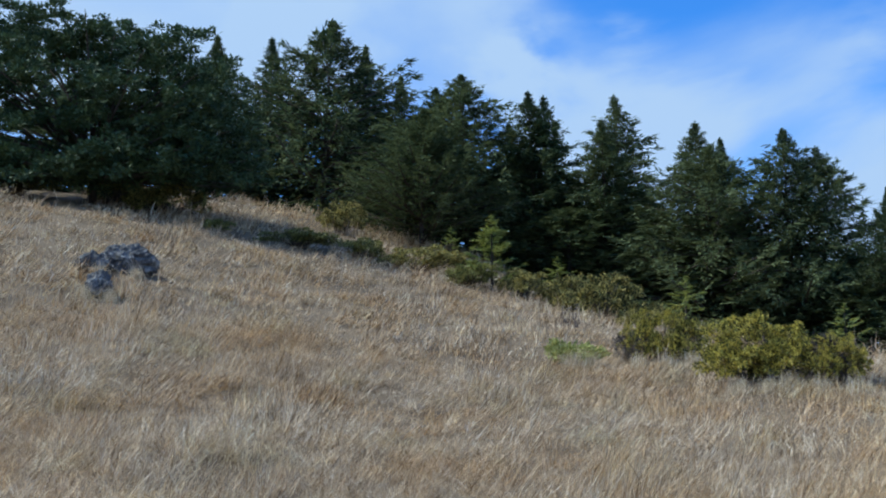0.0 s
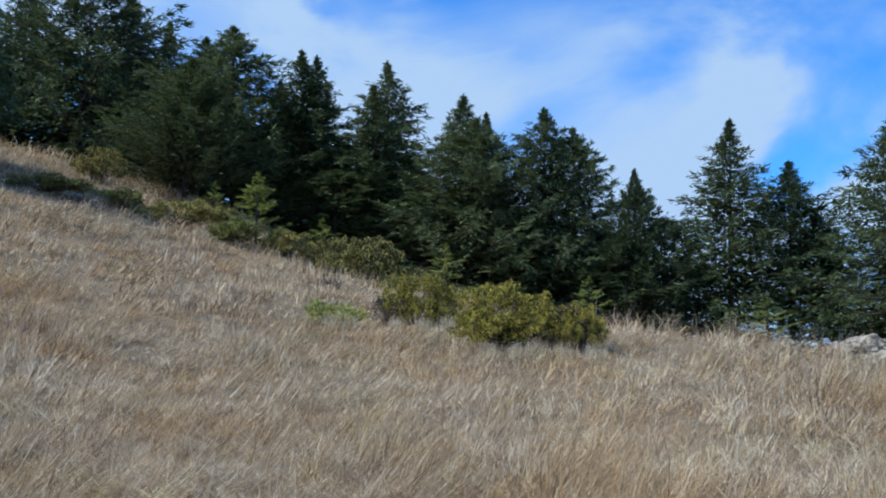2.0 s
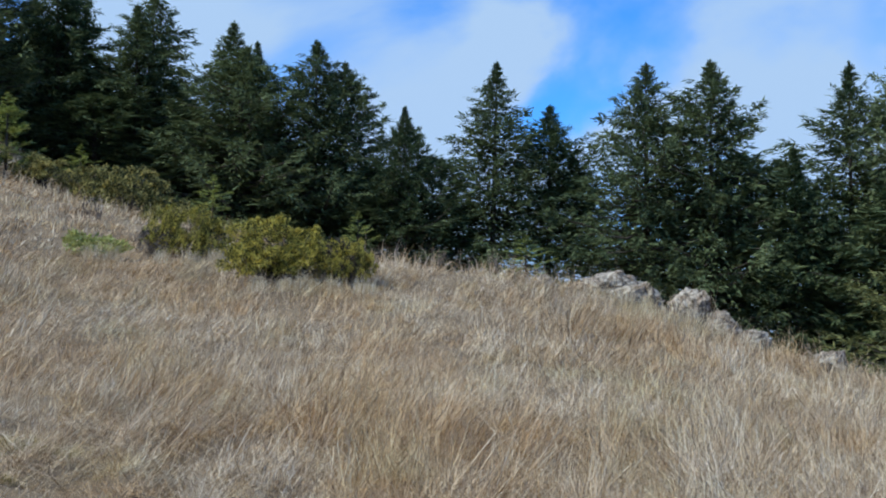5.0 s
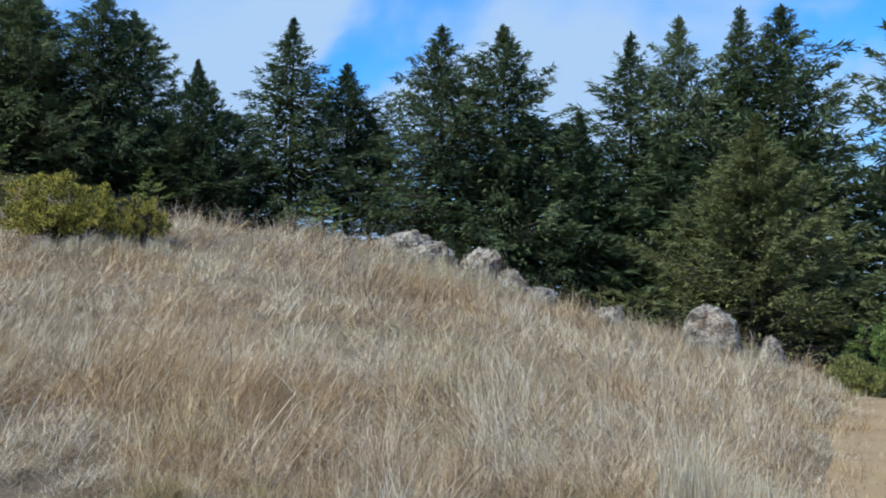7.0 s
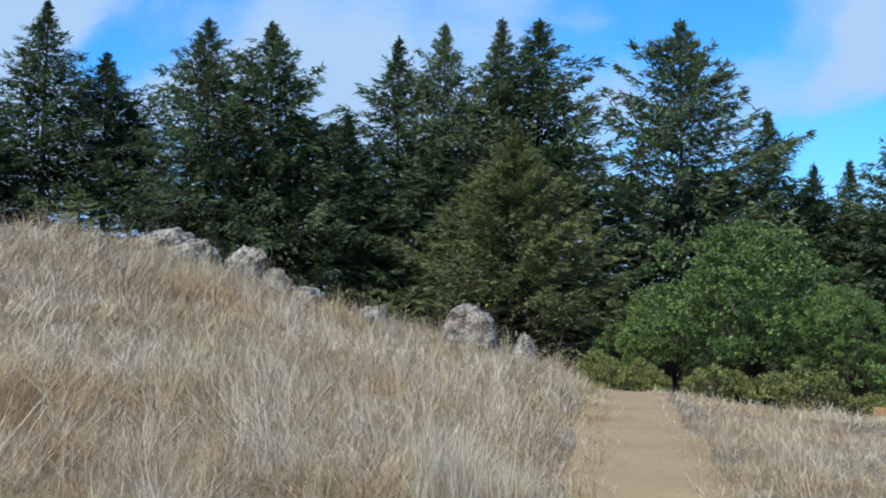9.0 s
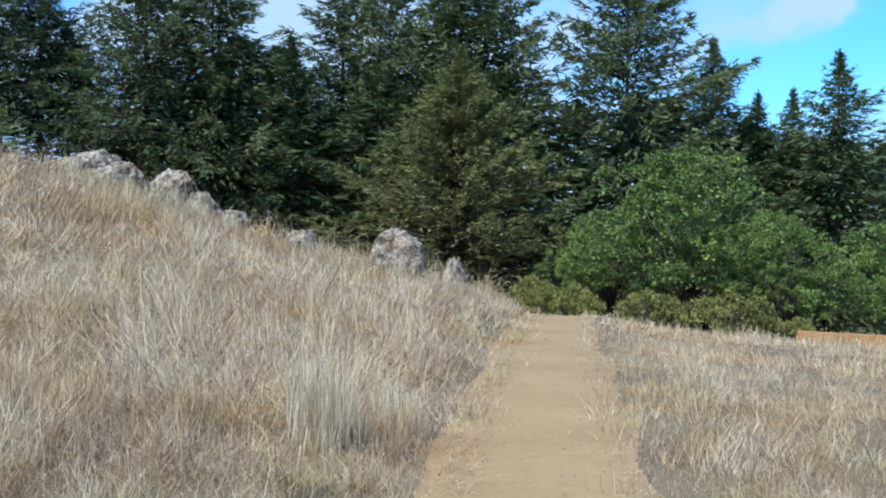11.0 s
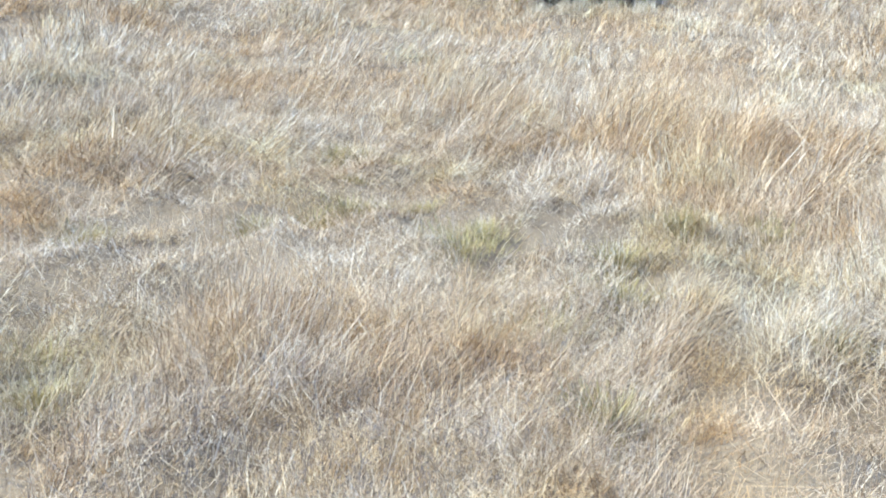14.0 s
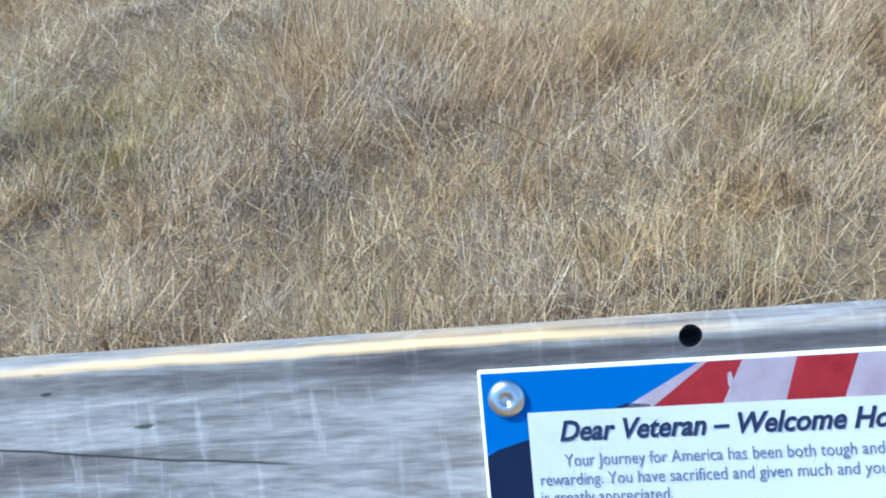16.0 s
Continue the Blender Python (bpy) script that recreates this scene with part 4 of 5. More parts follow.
# ---- small plants and far timber ----
def tuft(x, y, seed, size):
    rng = np.random.default_rng(seed)
    k = 420
    ang, rad = rng.uniform(0, 6.28, k), np.abs(rng.normal(0, 0.13, k)) * size
    base = np.stack([x + rad * np.cos(ang), y + rad * np.sin(ang), np.zeros(k)], -1)
    base[:, 2] = ground_z(base[:, 0], base[:, 1]) - 0.01
    way = unit(np.stack([np.cos(ang) * rng.uniform(0.2, 1.6, k), np.sin(ang) * rng.uniform(0.2, 1.6, k), np.ones(k)], -1))
    side = np.stack([-np.sin(ang), np.cos(ang), np.zeros(k)], -1)
    v, q = diamonds(base, way, side, 0.13 * size * rng.uniform(0.5, 1.3, k), np.full(k, 0.004))
    return tagged(new("grass_tuft", mesh_arrays("grass_tuft", v, q, GREEN_GRASS)), "small yellow-green grass tuft in the straw", "grass tuft", kind="stuff")


for k, (x, y, size) in enumerate(((0.65, 4.75, 1.3), (1.94, 4.78, 1.1), (-1.4, 5.4, 1.0), (0.73, 3.5, 1.1), (1.44, 4.45, 1.2), (4.0, 3.85, 1.0), (2.8, 2.95, 1.1), (2.4, 2.86, 0.9), (1.22, 3.9, 1.1), (1.84, 3.13, 0.9), (3.66, 2.74, 1.1), (-1.3, 3.5, 0.9), (-2.4, 5.6, 1.0), (4.9, 1.0, 1.1), (-0.05, 5.82, 0.8), (0.16, 5.86, 0.9), (0.38, 5.84, 0.8), (0.62, 5.90, 0.7), (0.30, 7.62, 0.9), (0.55, 7.68, 0.9), (0.80, 7.66, 0.8), (0.30, 6.75, 0.7), (-0.46, 5.55, 0.8), (0.88, 5.15, 0.9), (2.49, 4.79, 0.9), (0.61, 2.51, 0.9), (-1.25, 3.1, 0.8), (-1.8, 3.9, 0.8))):
    tuft(x, y, 60 + k, size)


def tussock(x, y, seed, height):
    """A fan of long pale arching blades out of one root."""
    rng = np.random.default_rng(seed)
    k = 300
    ang = rng.uniform(0, 6.28, k)
    base = np.stack([x + rng.normal(0, 0.09, k), y + rng.normal(0, 0.09, k), np.zeros(k)], -1)
    base[:, 2] = ground_z(base[:, 0], base[:, 1]) - 0.01
    open_ = np.abs(rng.normal(0, 0.65, k))
    h = height * rng.uniform(0.5, 1.1, k)
    side = np.stack([-np.sin(ang), np.cos(ang), np.zeros(k)], -1) * 0.0016
    out = np.stack([np.cos(ang), np.sin(ang), np.zeros(k)], -1)
    mid = base + out * (np.sin(open_ * 0.6) * h * 0.55)[:, None] + np.array((0, 0, 1.0)) * (np.cos(open_ * 0.6) * h * 0.55)[:, None]
    end = mid + out * (np.sin(open_ * 1.5) * h * 0.45)[:, None] + np.array((0, 0, 1.0)) * (np.cos(open_ * 1.5) * h * 0.45)[:, None]
    v = np.stack([base - side, base + side, mid - side, mid + side, end], 1).reshape(-1, 3)
    o = np.arange(k)[:, None] * 5
    q = np.concatenate([o + np.array((0, 1, 3)), o + np.array((0, 3, 2)), o + np.array((2, 3, 4))])
    return tagged(new("grass_tussock", mesh_arrays("grass_tussock", v, q, PALE_STRAW)), "tall wispy tussock of pale dry grass", "grass tussock", kind="stuff")


for k, (x, y, h) in enumerate(((4.42, 3.25, 0.66), (4.52, 3.34, 0.62), (4.46, 3.30, 0.5), (5.3, 3.4, 0.42), (13.05, 9.75, 0.42), (13.25, 9.95, 0.44), (13.1, 10.2, 0.40), (13.5, 9.6, 0.42), (14.05, 9.4, 0.36), (14.3, 9.2, 0.34), (11.0, 14.6, 0.42), (11.35, 14.4, 0.40), (10.95, 13.0, 0.42), (11.3, 12.6, 0.42), (11.5, 12.05, 0.36), (12.4, 11.2, 0.40), (11.2, 15.9, 0.40), (4.6, 16.1, 0.36), (5.1, 16.15, 0.30), (5.45, 16.2, 0.34), (5.9, 16.05, 0.30), (6.35, 15.75, 0.34), (3.8, 20.1, 0.40), (4.35, 20.0, 0.36), (4.85, 20.0, 0.36), (2.5, 20.2, 0.4), (2.9, 20.2, 0.4), (-7.2, 20.2, 0.4), (-6.7, 20.2, 0.4), (-7.6, 22.2, 0.4), (-7.0, 22.9, 0.4))):
    tussock(x, y, 140 + k, h)


def dry_weeds(count, seed):
    """Thin brown-grey weed stems with side twigs and tiny seed heads among the straw behind the bench."""
    rng = np.random.default_rng(seed)
    x, y = rng.uniform(-1.75, 0.55, count), rng.uniform(1.15, 3.2, count)
    keep = rng.random(count) < np.clip(0.5 + 0.5 * wave(x, y, 2.4, 0.7), 0.05, 1)
    x, y = x[keep], y[keep]
    n = len(x)
    base = np.stack([x, y, ground_z(x, y) - 0.01], -1)
    way = unit(np.stack([rng.normal(0.25, 0.35, n), rng.normal(0, 0.35, n), np.ones(n)], -1))
    side = unit(np.cross(way, rng.normal(size=(n, 3))))
    h = rng.uniform(0.12, 0.30, n)
    parts = [(base, way, side, h, np.full(n, 0.0022))]
    for _ in range(7):
        u = rng.uniform(0.35, 1.0, n)
        b = base + way * (h * u)[:, None]
        d = unit(way * 0.6 + rng.normal(0, 0.6, (n, 3)))
        ln = rng.uniform(0.015, 0.05, n)
        parts.append((b, d, unit(np.cross(d, rng.normal(size=(n, 3)))), ln, np.full(n, 0.0014)))
        for _ in range(2):
            e = unit(rng.normal(size=(n, 3)))
            parts.append((b + d * ln[:, None], e, unit(np.cross(e, rng.normal(size=(n, 3)))), rng.uniform(0.004, 0.008, n), rng.uniform(0.003, 0.006, n)))
    v, q = diamonds(*(np.concatenate(c) for c in zip(*parts)))
    return tagged(new("dry_weeds", mesh_arrays("dry_weeds", v, q, DEAD_STALK)), "thin brown weed stems with tiny seed heads among the straw", "weeds", kind="stuff")


dry_weeds(1700, 77)


def stalks(name, x, y, height, count, spread, seed, label, category, mat, leaf=0.05, group=""):
    """Upright stems with side twigs and small dry heads."""
    rng = np.random.default_rng(seed)
    ob = thing(name, x, y, gz(x, y), label, category, group)
    for _ in range(count):
        bm = bmesh.new()
        a, r = rng.uniform(0, 6.28), spread * math.sqrt(rng.random())
        p = Vector((r * math.cos(a), r * math.sin(a), -0.02))
        h = height * rng.uniform(0.65, 1.1)
        tip = p + Vector((rng.normal(0, 0.12) * h, rng.normal(0, 0.12) * h, h))
        tube(bm, [p, p.lerp(tip, 0.5) + Vector((rng.normal(0, 0.02), rng.normal(0, 0.02), 0)), tip], [0.007, 0.005, 0.002], 4)
        for _ in range(7):
            b = p.lerp(tip, rng.uniform(0.35, 1.0))
            e = b + Vector((rng.normal(0, 1), rng.normal(0, 1), rng.uniform(0.4, 1.6))).normalized() * height * rng.uniform(0.08, 0.22)
            tube(bm, [b, e], [0.003, 0.0015], 3)
            bmesh.ops.create_icosphere(bm, subdivisions=1, radius=leaf * rng.uniform(0.2, 0.45), matrix=Matrix.Translation(e) @ Matrix.Diagonal((0.7, 0.7, 1.4, 1)))
        part("stalk", bm_mesh("stalk", bm, mat), ob)
    return ob


for k, (x, y) in enumerate(((9.1, 18.8), (9.3, 18.5), (9.5, 17.3), (8.5, 20.2), (9.9, 17.0))):
    stalks("dead_weed", x, y, 0.52, 6, 0.35, 80 + k, "bare brown dead weed stalks on the brow", "weed", DEAD_STALK, 0.03, "dead weeds")
stalks("dock_plant", 2.9, 24.4, 0.75, 3, 0.06, 90, "rusty brown dried dock stalk in the grass", "weed", DEAD_STALK, 0.09, "dock stalks")
stalks("dock_plant", 3.2, 24.5, 0.65, 2, 0.05, 91, "rusty brown dried dock stalk in the grass", "weed", DEAD_STALK, 0.09, "dock stalks")
forb_meshes = leafy_meshes("green_forb", 55, [(0, 0, 0.28, 0.5, 0.4, 0.26), (-0.35, 0, 0.35, 0.25, 0.25, 0.3)], 900, 0.09, FORB_LEAF, stems=10, stem_r=0.006, clump=14, puff=0.12)
leafy("green_forb", 2.7, 20.6, forb_meshes, "low pale green leafy weed in the dry grass", "weed", scale=(1, 1, 0.8))

flower = thing("yellow_flower", 2.84, 2.14, gz(2.84, 2.14), "tiny yellow wildflower in the straw", "flower")
YELLOW = plain("yellow_petal", (0.85, 0.62, 0.02), 0.6)
bm = bmesh.new()
tube(bm, [(0, 0, -0.01), (0.01, 0, 0.10), (0.0, 0.01, 0.21)], [0.002, 0.0015, 0.001], 5)
part("stem", bm_mesh("stem", bm, GREEN_GRASS), flower)
for k in range(8):
    bm = bmesh.new()
    a = 2 * math.pi * k / 8
    o, t = Vector((0, 0.01, 0.21)), Vector((math.cos(a), math.sin(a), 0.25)) * 0.016
    sd = Vector((-math.sin(a), math.cos(a), 0)) * 0.004
    bm.faces.new([bm.verts.new(c) for c in (o, o + t * 0.6 - sd, o + t, o + t * 0.6 + sd)])
    part("petal", bm_mesh("petal", bm, YELLOW), flower)

TIMBER = material("orange_timber", (0.28, 0.13, 0.05), (0.52, 0.28, 0.12), 0.8, 3.0, 25.0, bump=0.01)
border = thing("timber_edging", 21.44, 4.5, gz(21.44, 4.5), "low stacked orange-brown timber edging beyond the meadow", "timber", turn=-74)
for k in range(2):
    bm = bmesh.new()
    bmesh.ops.create_cube(bm, size=1.0, matrix=Matrix.Translation((0.03 * (k % 2), 0, 0.02 + 0.185 * k)) @ Matrix.Diagonal((2.6, 0.2, 0.18, 1)))
    bmesh.ops.bevel(bm, geom=list(bm.edges), offset=0.012, segments=2, affect="EDGES")
    part("beam", bm_mesh("beam", bm, TIMBER, False), border)


# ---- the bench back with its plaque ----
WOOD = bpy.data.materials.new("weathered_timber")
WOOD.use_nodes = True
n, l = WOOD.node_tree.nodes, WOOD.node_tree.links
wtc = n.new("ShaderNodeTexCoord")
wmap = n.new("ShaderNodeMapping")
wmap.inputs["Scale"].default_value = (2.3, 10.0, 20.0)
l.new(wtc.outputs["Object"], wmap.inputs["Vector"])
grain = n.new("ShaderNodeTexNoise")
grain.inputs["Scale"].default_value, grain.inputs["Detail"].default_value, grain.inputs["Distortion"].default_value = 2.4, 9.0, 2.2
l.new(wmap.outputs[0], grain.inputs["Vector"])
blotch = n.new("ShaderNodeTexNoise")
blotch.inputs["Scale"].default_value, blotch.inputs["Detail"].default_value = 9.0, 5.0
l.new(wtc.outputs["Object"], blotch.inputs["Vector"])
fmap = n.new("ShaderNodeMapping")
fmap.inputs["Scale"].default_value = (22.0, 60.0, 110.0)
l.new(wtc.outputs["Object"], fmap.inputs["Vector"])
fibre = n.new("ShaderNodeTexNoise")
fibre.inputs["Scale"].default_value, fibre.inputs["Detail"].default_value = 3.0, 8.0
l.new(fmap.outputs[0], fibre.inputs["Vector"])
wfine = n.new("ShaderNodeMixRGB")
wfine.inputs["Fac"].default_value = 0.38
l.new(grain.outputs["Fac"], wfine.inputs["Color1"])
l.new(fibre.outputs["Fac"], wfine.inputs["Color2"])
wadd = n.new("ShaderNodeMixRGB")
wadd.inputs["Fac"].default_value = 0.35
l.new(wfine.outputs[0], wadd.inputs["Color1"])
l.new(blotch.outputs["Fac"], wadd.inputs["Color2"])
wramp = n.new("ShaderNodeValToRGB")
wramp.color_ramp.elements[0].position, wramp.color_ramp.elements[1].position = 0.36, 0.66
wramp.color_ramp.elements[0].color, wramp.color_ramp.elements[1].color = (0.115, 0.104, 0.102, 1), (0.46, 0.44, 0.43, 1)
we = wramp.color_ramp.elements.new(0.5)
we.color = (0.27, 0.25, 0.243, 1)
l.new(wadd.outputs[0], wramp.inputs["Fac"])
# worn edge: bare yellow wood along the upper arris
wsep = n.new("ShaderNodeSeparateXYZ")
l.new(wtc.outputs["Object"], wsep.inputs[0])
wband = n.new("ShaderNodeValToRGB")
for e, pos in zip(wband.color_ramp.elements, (0.0, 1.0)):
    e.position, e.color = pos, (0, 0, 0, 1)
for pos, v in ((0.56, 0.0), (0.66, 1.0), (0.72, 1.0), (0.84, 0.0)):
    e = wband.color_ramp.elements.new(pos)
    e.color = (v, v, v, 1)
wwob = n.new("ShaderNodeMath")
wwob.operation = "MULTIPLY_ADD"
wwob.inputs[1].default_value, wwob.inputs[2].default_value = 36.0, 0.14
l.new(wsep.outputs["Z"], wwob.inputs[0])
wadd2 = n.new("ShaderNodeMath")
wadd2.operation = "MULTIPLY_ADD"
wadd2.inputs[1].default_value, wadd2.inputs[2].default_value = 0.35, -0.17
l.new(blotch.outputs["Fac"], wadd2.inputs[0])
wsum = n.new("ShaderNodeMath")
l.new(wwob.outputs[0], wsum.inputs[0])
l.new(wadd2.outputs[0], wsum.inputs[1])
l.new(wsum.outputs[0], wband.inputs["Fac"])
wworn = n.new("ShaderNodeMixRGB")
wworn.inputs["Color2"].default_value = (0.78, 0.52, 0.26, 1)
# long dark weathering streaks, one drying crack and fine pale scuffs
smap = n.new("ShaderNodeMapping")
smap.inputs["Scale"].default_value = (1.3, 10.0, 19.0)
smap.inputs["Location"].default_value = (0.3, 0.0, 0.6)
l.new(wtc.outputs["Object"], smap.inputs["Vector"])
streak = n.new("ShaderNodeTexNoise")
streak.inputs["Scale"].default_value, streak.inputs["Detail"].default_value, streak.inputs["Roughness"].default_value = 2.6, 6.0, 0.62
l.new(smap.outputs[0], streak.inputs["Vector"])


def wrange(value, lo, hi, a, b):
    r = n.new("ShaderNodeMapRange")
    for k, v in (("From Min", lo), ("From Max", hi), ("To Min", a), ("To Max", b)):
        r.inputs[k].default_value = v
    l.new(value, r.inputs["Value"])
    return r.outputs[0]


def wblend(fac, under, colour, kind):
    m = n.new("ShaderNodeMixRGB")
    m.blend_type = kind
    m.inputs["Color2"].default_value = (*colour, 1)
    l.new(fac, m.inputs["Fac"])
    l.new(under, m.inputs["Color1"])
    return m.outputs[0]


def wcalc(op, a, b):
    m = n.new("ShaderNodeMath")
    m.operation = op
    for k, v in enumerate((a, b)):
        if isinstance(v, (int, float)):
            m.inputs[k].default_value = v
        else:
            l.new(v, m.inputs[k])
    return m.outputs[0]


tone = wblend(wrange(streak.outputs["Fac"], 0.50, 0.62, 0.0, 0.85), wramp.outputs[0], (0.42, 0.38, 0.38), "MULTIPLY")
cmap = n.new("ShaderNodeMapping")
cmap.inputs["Scale"].default_value = (60.0, 9.0, 9.0)
cmap.inputs["Rotation"].default_value = (0.0, 0.6, 0.0)
l.new(wtc.outputs["Object"], cmap.inputs["Vector"])
scuff = n.new("ShaderNodeTexNoise")
scuff.inputs["Scale"].default_value, scuff.inputs["Detail"].default_value = 2.0, 4.0
l.new(cmap.outputs[0], scuff.inputs["Vector"])
tone = wblend(wrange(scuff.outputs["Fac"], 0.58, 0.72, 0.0, 0.38), tone, (0.56, 0.54, 0.52), "MIX")
tone = wblend(wrange(blotch.outputs["Fac"], 0.52, 0.70, 0.0, 0.5), tone, (0.62, 0.58, 0.57), "MULTIPLY")
wsep0 = n.new("ShaderNodeSeparateXYZ")
l.new(wtc.outputs["Object"], wsep0.inputs[0])
line = wcalc("ABSOLUTE", wcalc("ADD", wcalc("ADD", wcalc("ADD", wsep0.outputs["Z"], 0.0612), wcalc("MULTIPLY", wsep0.outputs["X"], 0.085)), wcalc("MULTIPLY", blotch.outputs["Fac"], -0.008)), 0.0)
crack = wcalc("MULTIPLY", wrange(line, 0.0004, 0.0011, 1.0, 0.0), wrange(wsep0.outputs["X"], -0.13, -0.09, 0.9, 0.0))
tone = wblend(crack, tone, (0.02, 0.018, 0.02), "MIX")
# a strip under the arris, darker towards the right, and three small checks in the face
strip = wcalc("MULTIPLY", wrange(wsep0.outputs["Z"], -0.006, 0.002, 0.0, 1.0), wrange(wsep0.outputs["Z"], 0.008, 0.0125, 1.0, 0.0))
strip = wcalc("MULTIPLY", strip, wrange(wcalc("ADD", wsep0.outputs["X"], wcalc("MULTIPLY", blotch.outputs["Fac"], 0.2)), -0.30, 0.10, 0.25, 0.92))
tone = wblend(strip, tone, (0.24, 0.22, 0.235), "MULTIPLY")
for cx, cz, rx, rz in ((-0.198, -0.022, 0.0070, 0.0015), (-0.258, 0.003, 0.004, 0.0014), (-0.262, 0.0150, 0.003, 0.0009)):
    far = wcalc("ADD", wcalc("POWER", wcalc("DIVIDE", wcalc("ADD", wsep0.outputs["X"], -cx), rx), 2.0), wcalc("POWER", wcalc("DIVIDE", wcalc("ADD", wcalc("ADD", wsep0.outputs["Z"], -cz), wcalc("MULTIPLY", wcalc("ADD", blotch.outputs["Fac"], -0.5), 0.02)), rz), 2.0))
    tone = wblend(wrange(far, 0.4, 1.2, 0.9, 0.0), tone, (0.03, 0.027, 0.027), "MIX")
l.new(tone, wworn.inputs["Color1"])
wfac = n.new("ShaderNodeMath")
wfac.operation = "MULTIPLY"
wreach = wcalc("MULTIPLY", wrange(wsep0.outputs["X"], -0.42, -0.16, 0.25, 0.85), wrange(wsep0.outputs["X"], 0.02, 0.16, 1.0, 0.12))
l.new(wreach, wfac.inputs[1])
l.new(wband.outputs[0], wfac.inputs[0])
l.new(wfac.outputs[0], wworn.inputs["Fac"])
l.new(wworn.outputs[0], n["Principled BSDF"].inputs["Base Color"])
n["Principled BSDF"].inputs["Roughness"].default_value = 0.75
wbump = n.new("ShaderNodeBump")
wbump.inputs["Strength"].default_value, wbump.inputs["Distance"].default_value = 0.5, 0.003
l.new(wfine.outputs[0], wbump.inputs["Height"])
l.new(wbump.outputs[0], n["Principled BSDF"].inputs["Normal"])

BLUE, NAVY = plain("plaque_blue", (0.012, 0.20, 0.62), 0.35), plain("plaque_navy", (0.01, 0.018, 0.07), 0.35)
RED, STRIPE = material("plaque_red", (0.42, 0.02, 0.03), (0.62, 0.06, 0.07), 0.35, 30.0, 90.0), material("plaque_stripe", (0.55, 0.42, 0.50), (0.78, 0.70, 0.76), 0.35, 25.0, 80.0)
PAPER, INK, GREYINK = plain("plaque_white", (0.90, 0.91, 0.90), 0.35), plain("plaque_ink", (0.012, 0.016, 0.05), 0.4), plain("plaque_grey_ink", (0.14, 0.16, 0.22), 0.4)
STEEL, HOLE = plain("stainless_steel", (0.62, 0.61, 0.58), 0.32, 1.0), plain("bare_wood_in_hole", (0.24, 0.13, 0.07), 0.9)

# frame of the back: x along the plank, z up its face, y behind it; origin at the plaque's upper corner
bench = thing("bench", -0.4685, 0.4951, 0.0, "weathered grey timber bench back with a printed metal plaque", "bench")
FACE = Matrix.Translation((0, 0, 0.7466)) @ Matrix.Rotation(radians(-15.3), 4, "Z") @ Matrix.Rotation(radians(-21), 4, "X")


def on_face(ob, x=0.0, y=0.0, z=0.0):
    ob.matrix_basis = FACE @ Matrix.Translation((x, y, z))
    return ob


def box_mesh(name, x0, x1, y0, y1, z0, z1, mat, bevel=0.0, segments=3):
    bm = bmesh.new()
    bmesh.ops.create_cube(bm, size=1.0)
    for v in bm.verts:
        v.co = Vector(((x0 + x1) / 2 + v.co.x * (x1 - x0), (y0 + y1) / 2 + v.co.y * (y1 - y0), (z0 + z1) / 2 + v.co.z * (z1 - z0)))
    if bevel:
        bmesh.ops.bevel(bm, geom=list(bm.edges), offset=bevel, segments=segments, affect="EDGES", profile=0.5)
    return bm_mesh(name, bm, mat, smooth=False)


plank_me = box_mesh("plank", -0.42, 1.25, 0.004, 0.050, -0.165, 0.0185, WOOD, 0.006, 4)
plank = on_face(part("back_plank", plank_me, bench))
cut = bmesh.new()
bmesh.ops.create_cone(cut, cap_ends=True, segments=24, radius1=0.0063, radius2=0.0063, depth=0.05, matrix=Matrix.Translation((0.1140, 0.015, 0.0108)) @ Matrix.Rotation(radians(90), 4, "X"))
cutter = new("cutter", bm_mesh("cutter", cut, HOLE))
drill = plank.modifiers.new("drill", "BOOLEAN")
drill.object, drill.operation, drill.solver = cutter, "DIFFERENCE", "EXACT"
plank_matrix = plank.matrix_basis.copy()
plank.parent, plank.matrix_basis = None, Matrix()
bpy.context.view_layer.update()
drilled = bpy.data.meshes.new_from_object(plank.evaluated_get(bpy.context.evaluated_depsgraph_get()))
plank.modifiers.clear()
plank.data = drilled
bpy.data.objects.remove(cutter)
plank.parent, plank.matrix_basis = bench, plank_matrix
for x in (0.02, 0.82):
    post = part("post", box_mesh("post", -0.045, 0.045, 0.0, 0.09, -0.10, 0.66, WOOD, 0.006), bench, "square timber post")
    post.matrix_basis = Matrix.Translation((x * math.cos(radians(15.3)) + 0.040, -x * math.sin(radians(15.3)) + 0.058, 0.0)) @ Matrix.Rotation(radians(-15.3), 4, "Z")

PLATE_W, PLATE_H = 0.290, 0.130
plaque = on_face(part("plaque", box_mesh("plaque", 0.0, PLATE_W, 0.0, 0.004, -PLATE_H, 0.0, PAPER, 0.0008, 2), bench, "white-edged printed metal plaque with a flag picture"))


def flat(name, pts, mat, depth, label=""):
    """A thin printed shape on the plaque; points in metres from its upper corner."""
    bm = bmesh.new()
    low = [bm.verts.new((x, -depth, -z)) for x, z in pts]
    bm.faces.new(low)
    f = bm.faces[:] if bm.faces else []
    bmesh.ops.solidify(bm, geom=f, thickness=0.0002)
    return part(name, bm_mesh(name, bm, mat, False), plaque, label)


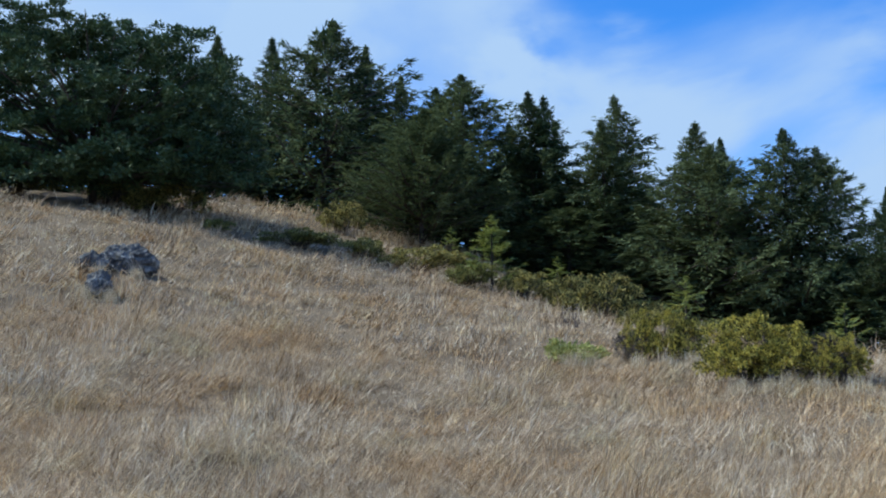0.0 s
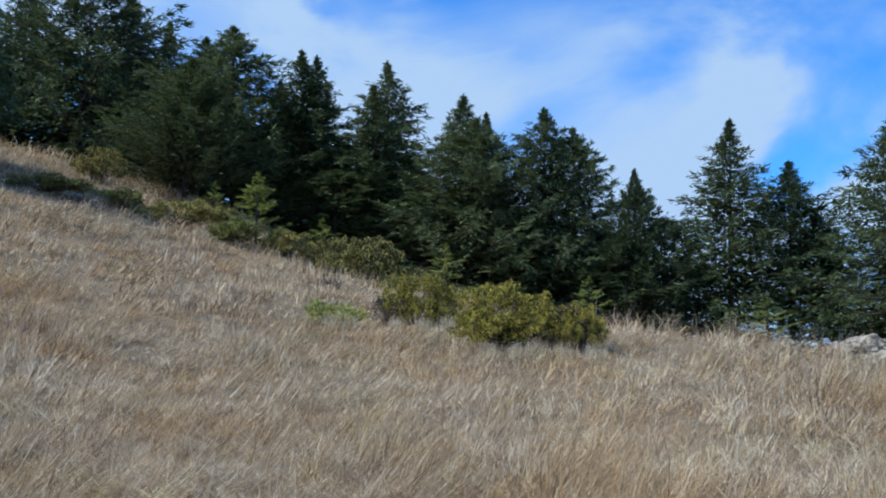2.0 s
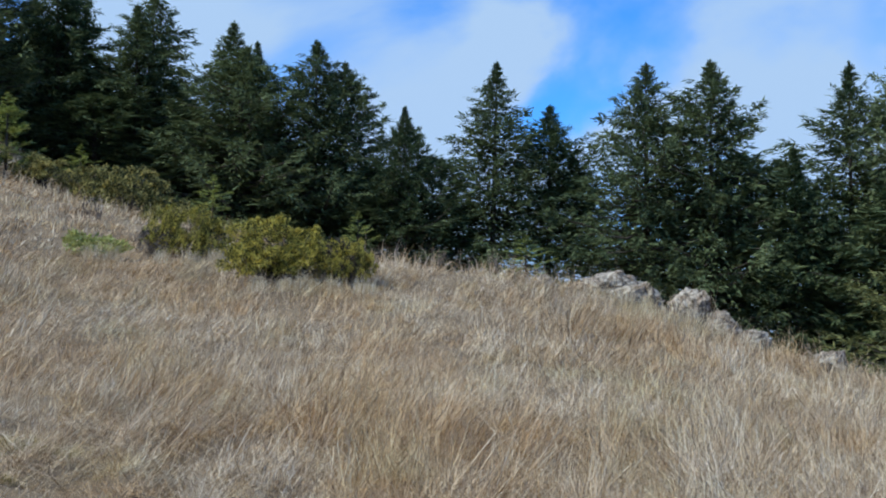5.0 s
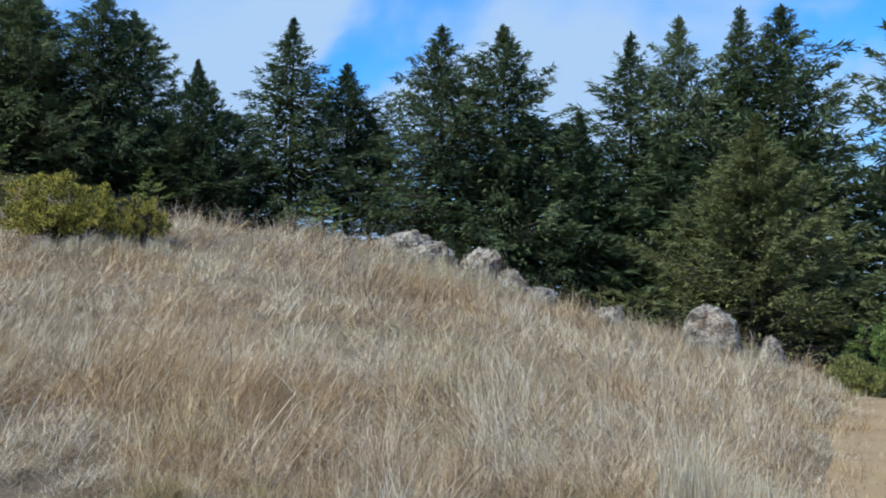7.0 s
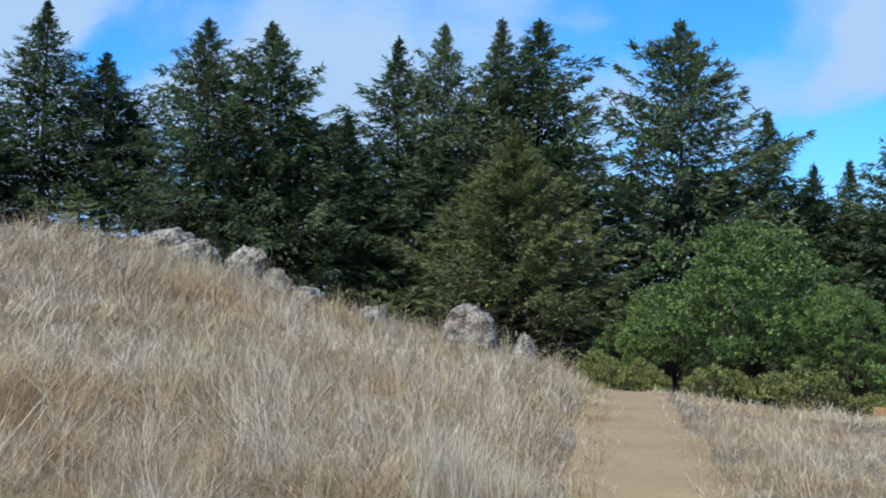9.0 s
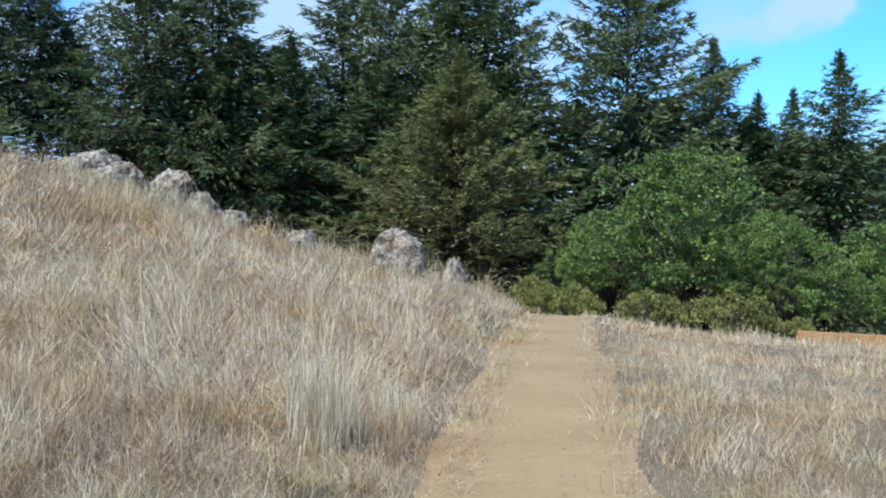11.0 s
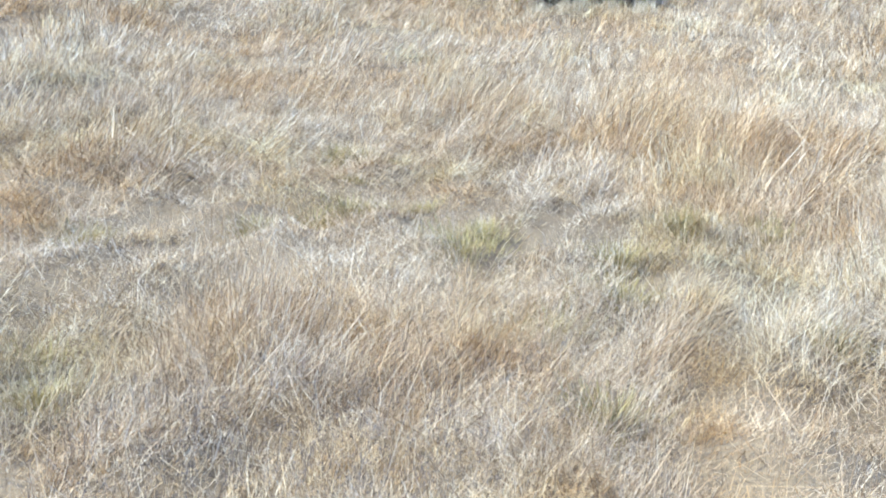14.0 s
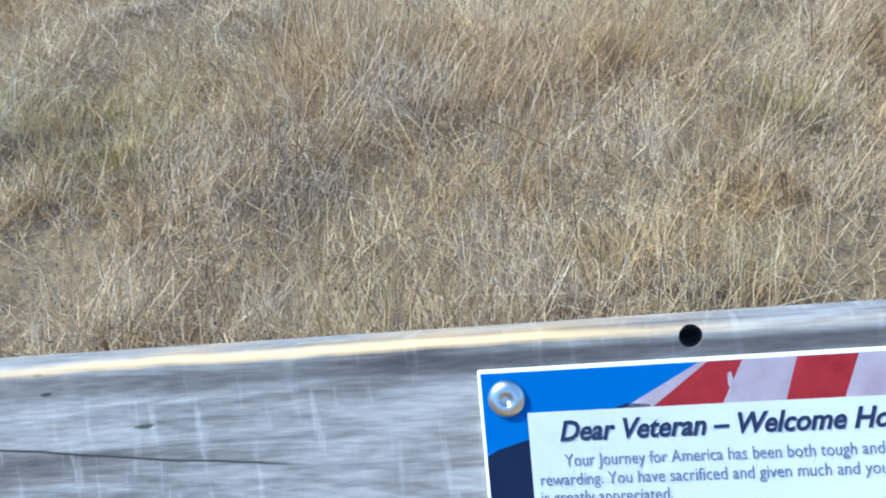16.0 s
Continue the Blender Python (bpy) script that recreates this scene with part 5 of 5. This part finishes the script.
M = 0.0018
flat("blue_sky_print", [(M, M), (PLATE_W - M, M), (PLATE_W - M, PLATE_H - M), (M, PLATE_H - M)], BLUE, 0.0004, "bright blue printed ground")
flat("navy_print", [(M, 0.047), (0.008, 0.0435), (0.0253, 0.0385), (0.0253, PLATE_H - M), (M, PLATE_H - M)], NAVY, 0.0008, "dark navy printed shape")
flat("navy_print", [(0.072, 0.0238), (0.078, 0.0215), (0.090, 0.0225), (0.090, 0.0242), (0.070, 0.0242)], NAVY, 0.0008)
flat("pale_stripe", [(0.117, M), (0.123, M), (0.0914, 0.0242), (0.076, 0.0242)], STRIPE, 0.0008)
for k, (a, b, c, d, mt, nm) in enumerate(((0.1210, 0.1385, 0.1272, 0.0914, RED, "red_stripe"), (0.1385, 0.1655, 0.1588, 0.1272, STRIPE, "pale_stripe"), (0.1655, 0.1955, 0.1875, 0.1588, RED, "red_stripe"),
                                          (0.1955, 0.2250, 0.217, 0.1875, STRIPE, "pale_stripe"), (0.2250, 0.256, 0.249, 0.217, RED, "red_stripe"))):
    flat(nm, [(a, M), (b, M), (c, 0.0242), (d, 0.0242)], mt, 0.0010)
flat("scratch", [(0.1305, 0.0085), (0.1325, 0.0075), (0.1335, 0.013), (0.132, 0.0185), (0.1305, 0.014)], STRIPE, 0.0013)
flat("white_panel", [(0.0255, 0.0239), (PLATE_W - 0.012, 0.0239), (PLATE_W - 0.012, PLATE_H - 0.012), (0.0253, PLATE_H - 0.012)], PAPER, 0.0014, "white printed text panel")


def lettering(words, x, z, size, mat, shear=0.0, bold=0.0, stretch=1.0, width=None):
    cu = bpy.data.curves.new("lettering", "FONT")
    cu.resolution_u = 3
    cu.body, cu.size, cu.shear, cu.offset, cu.extrude = words, size, shear, bold, 0.0001
    tmp = new("tmp", cu)
    bpy.context.view_layer.update()
    me = bpy.data.meshes.new_from_object(tmp.evaluated_get(bpy.context.evaluated_depsgraph_get()))
    bpy.data.objects.remove(tmp)
    xs = [v.co.x for v in me.vertices]
    k = width / (max(xs) - min(xs)) if width else stretch
    for v in me.vertices:
        v.co = Vector((x + (v.co.x - min(xs)) * k, -0.0018 - v.co.z * 0.5, -z + v.co.y))
    me.materials.clear()
    me.materials.append(mat)
    return part("lettering", me, plaque)


lettering("Dear Veteran \u2013 Welcome Home", 0.0418, 0.0397, 0.0152, INK, 0.28, 0.00038, width=0.184)
lettering("Your Journey for America has been both tough and", 0.0433, 0.0535, 0.0094, GREYINK, width=0.161)
lettering("rewarding. You have sacrificed and given much and you", 0.0297, 0.0637, 0.0094, GREYINK, width=0.176)
lettering("is greatly appreciated.", 0.0293, 0.0735, 0.0098, GREYINK, width=0.069)


def bolt(x, z):
    bm = bmesh.new()
    rings = [(0.0102, 0.0), (0.0102, 0.0012), (0.0096, 0.0024), (0.0080, 0.0036), (0.0058, 0.0043), (0.0037, 0.0045), (0.0033, 0.0036), (0.0030, 0.0022)]
    loops = [[bm.verts.new((x + r * math.cos(a), -0.0006 - d, -z + r * math.sin(a))) for a in [2 * math.pi * k / 24 for k in range(24)]] for r, d in rings]
    for a, b in zip(loops, loops[1:]):
        for k in range(24):
            bm.faces.new((a[k], a[(k + 1) % 24], b[(k + 1) % 24], b[k]))
    bm.faces.new(loops[-1])
    return part("bolt", bm_mesh("bolt", bm, STEEL), plaque, "round steel bolt head")


bolt(0.0151, 0.0157)
bolt(PLATE_W - 0.0157, 0.0162)
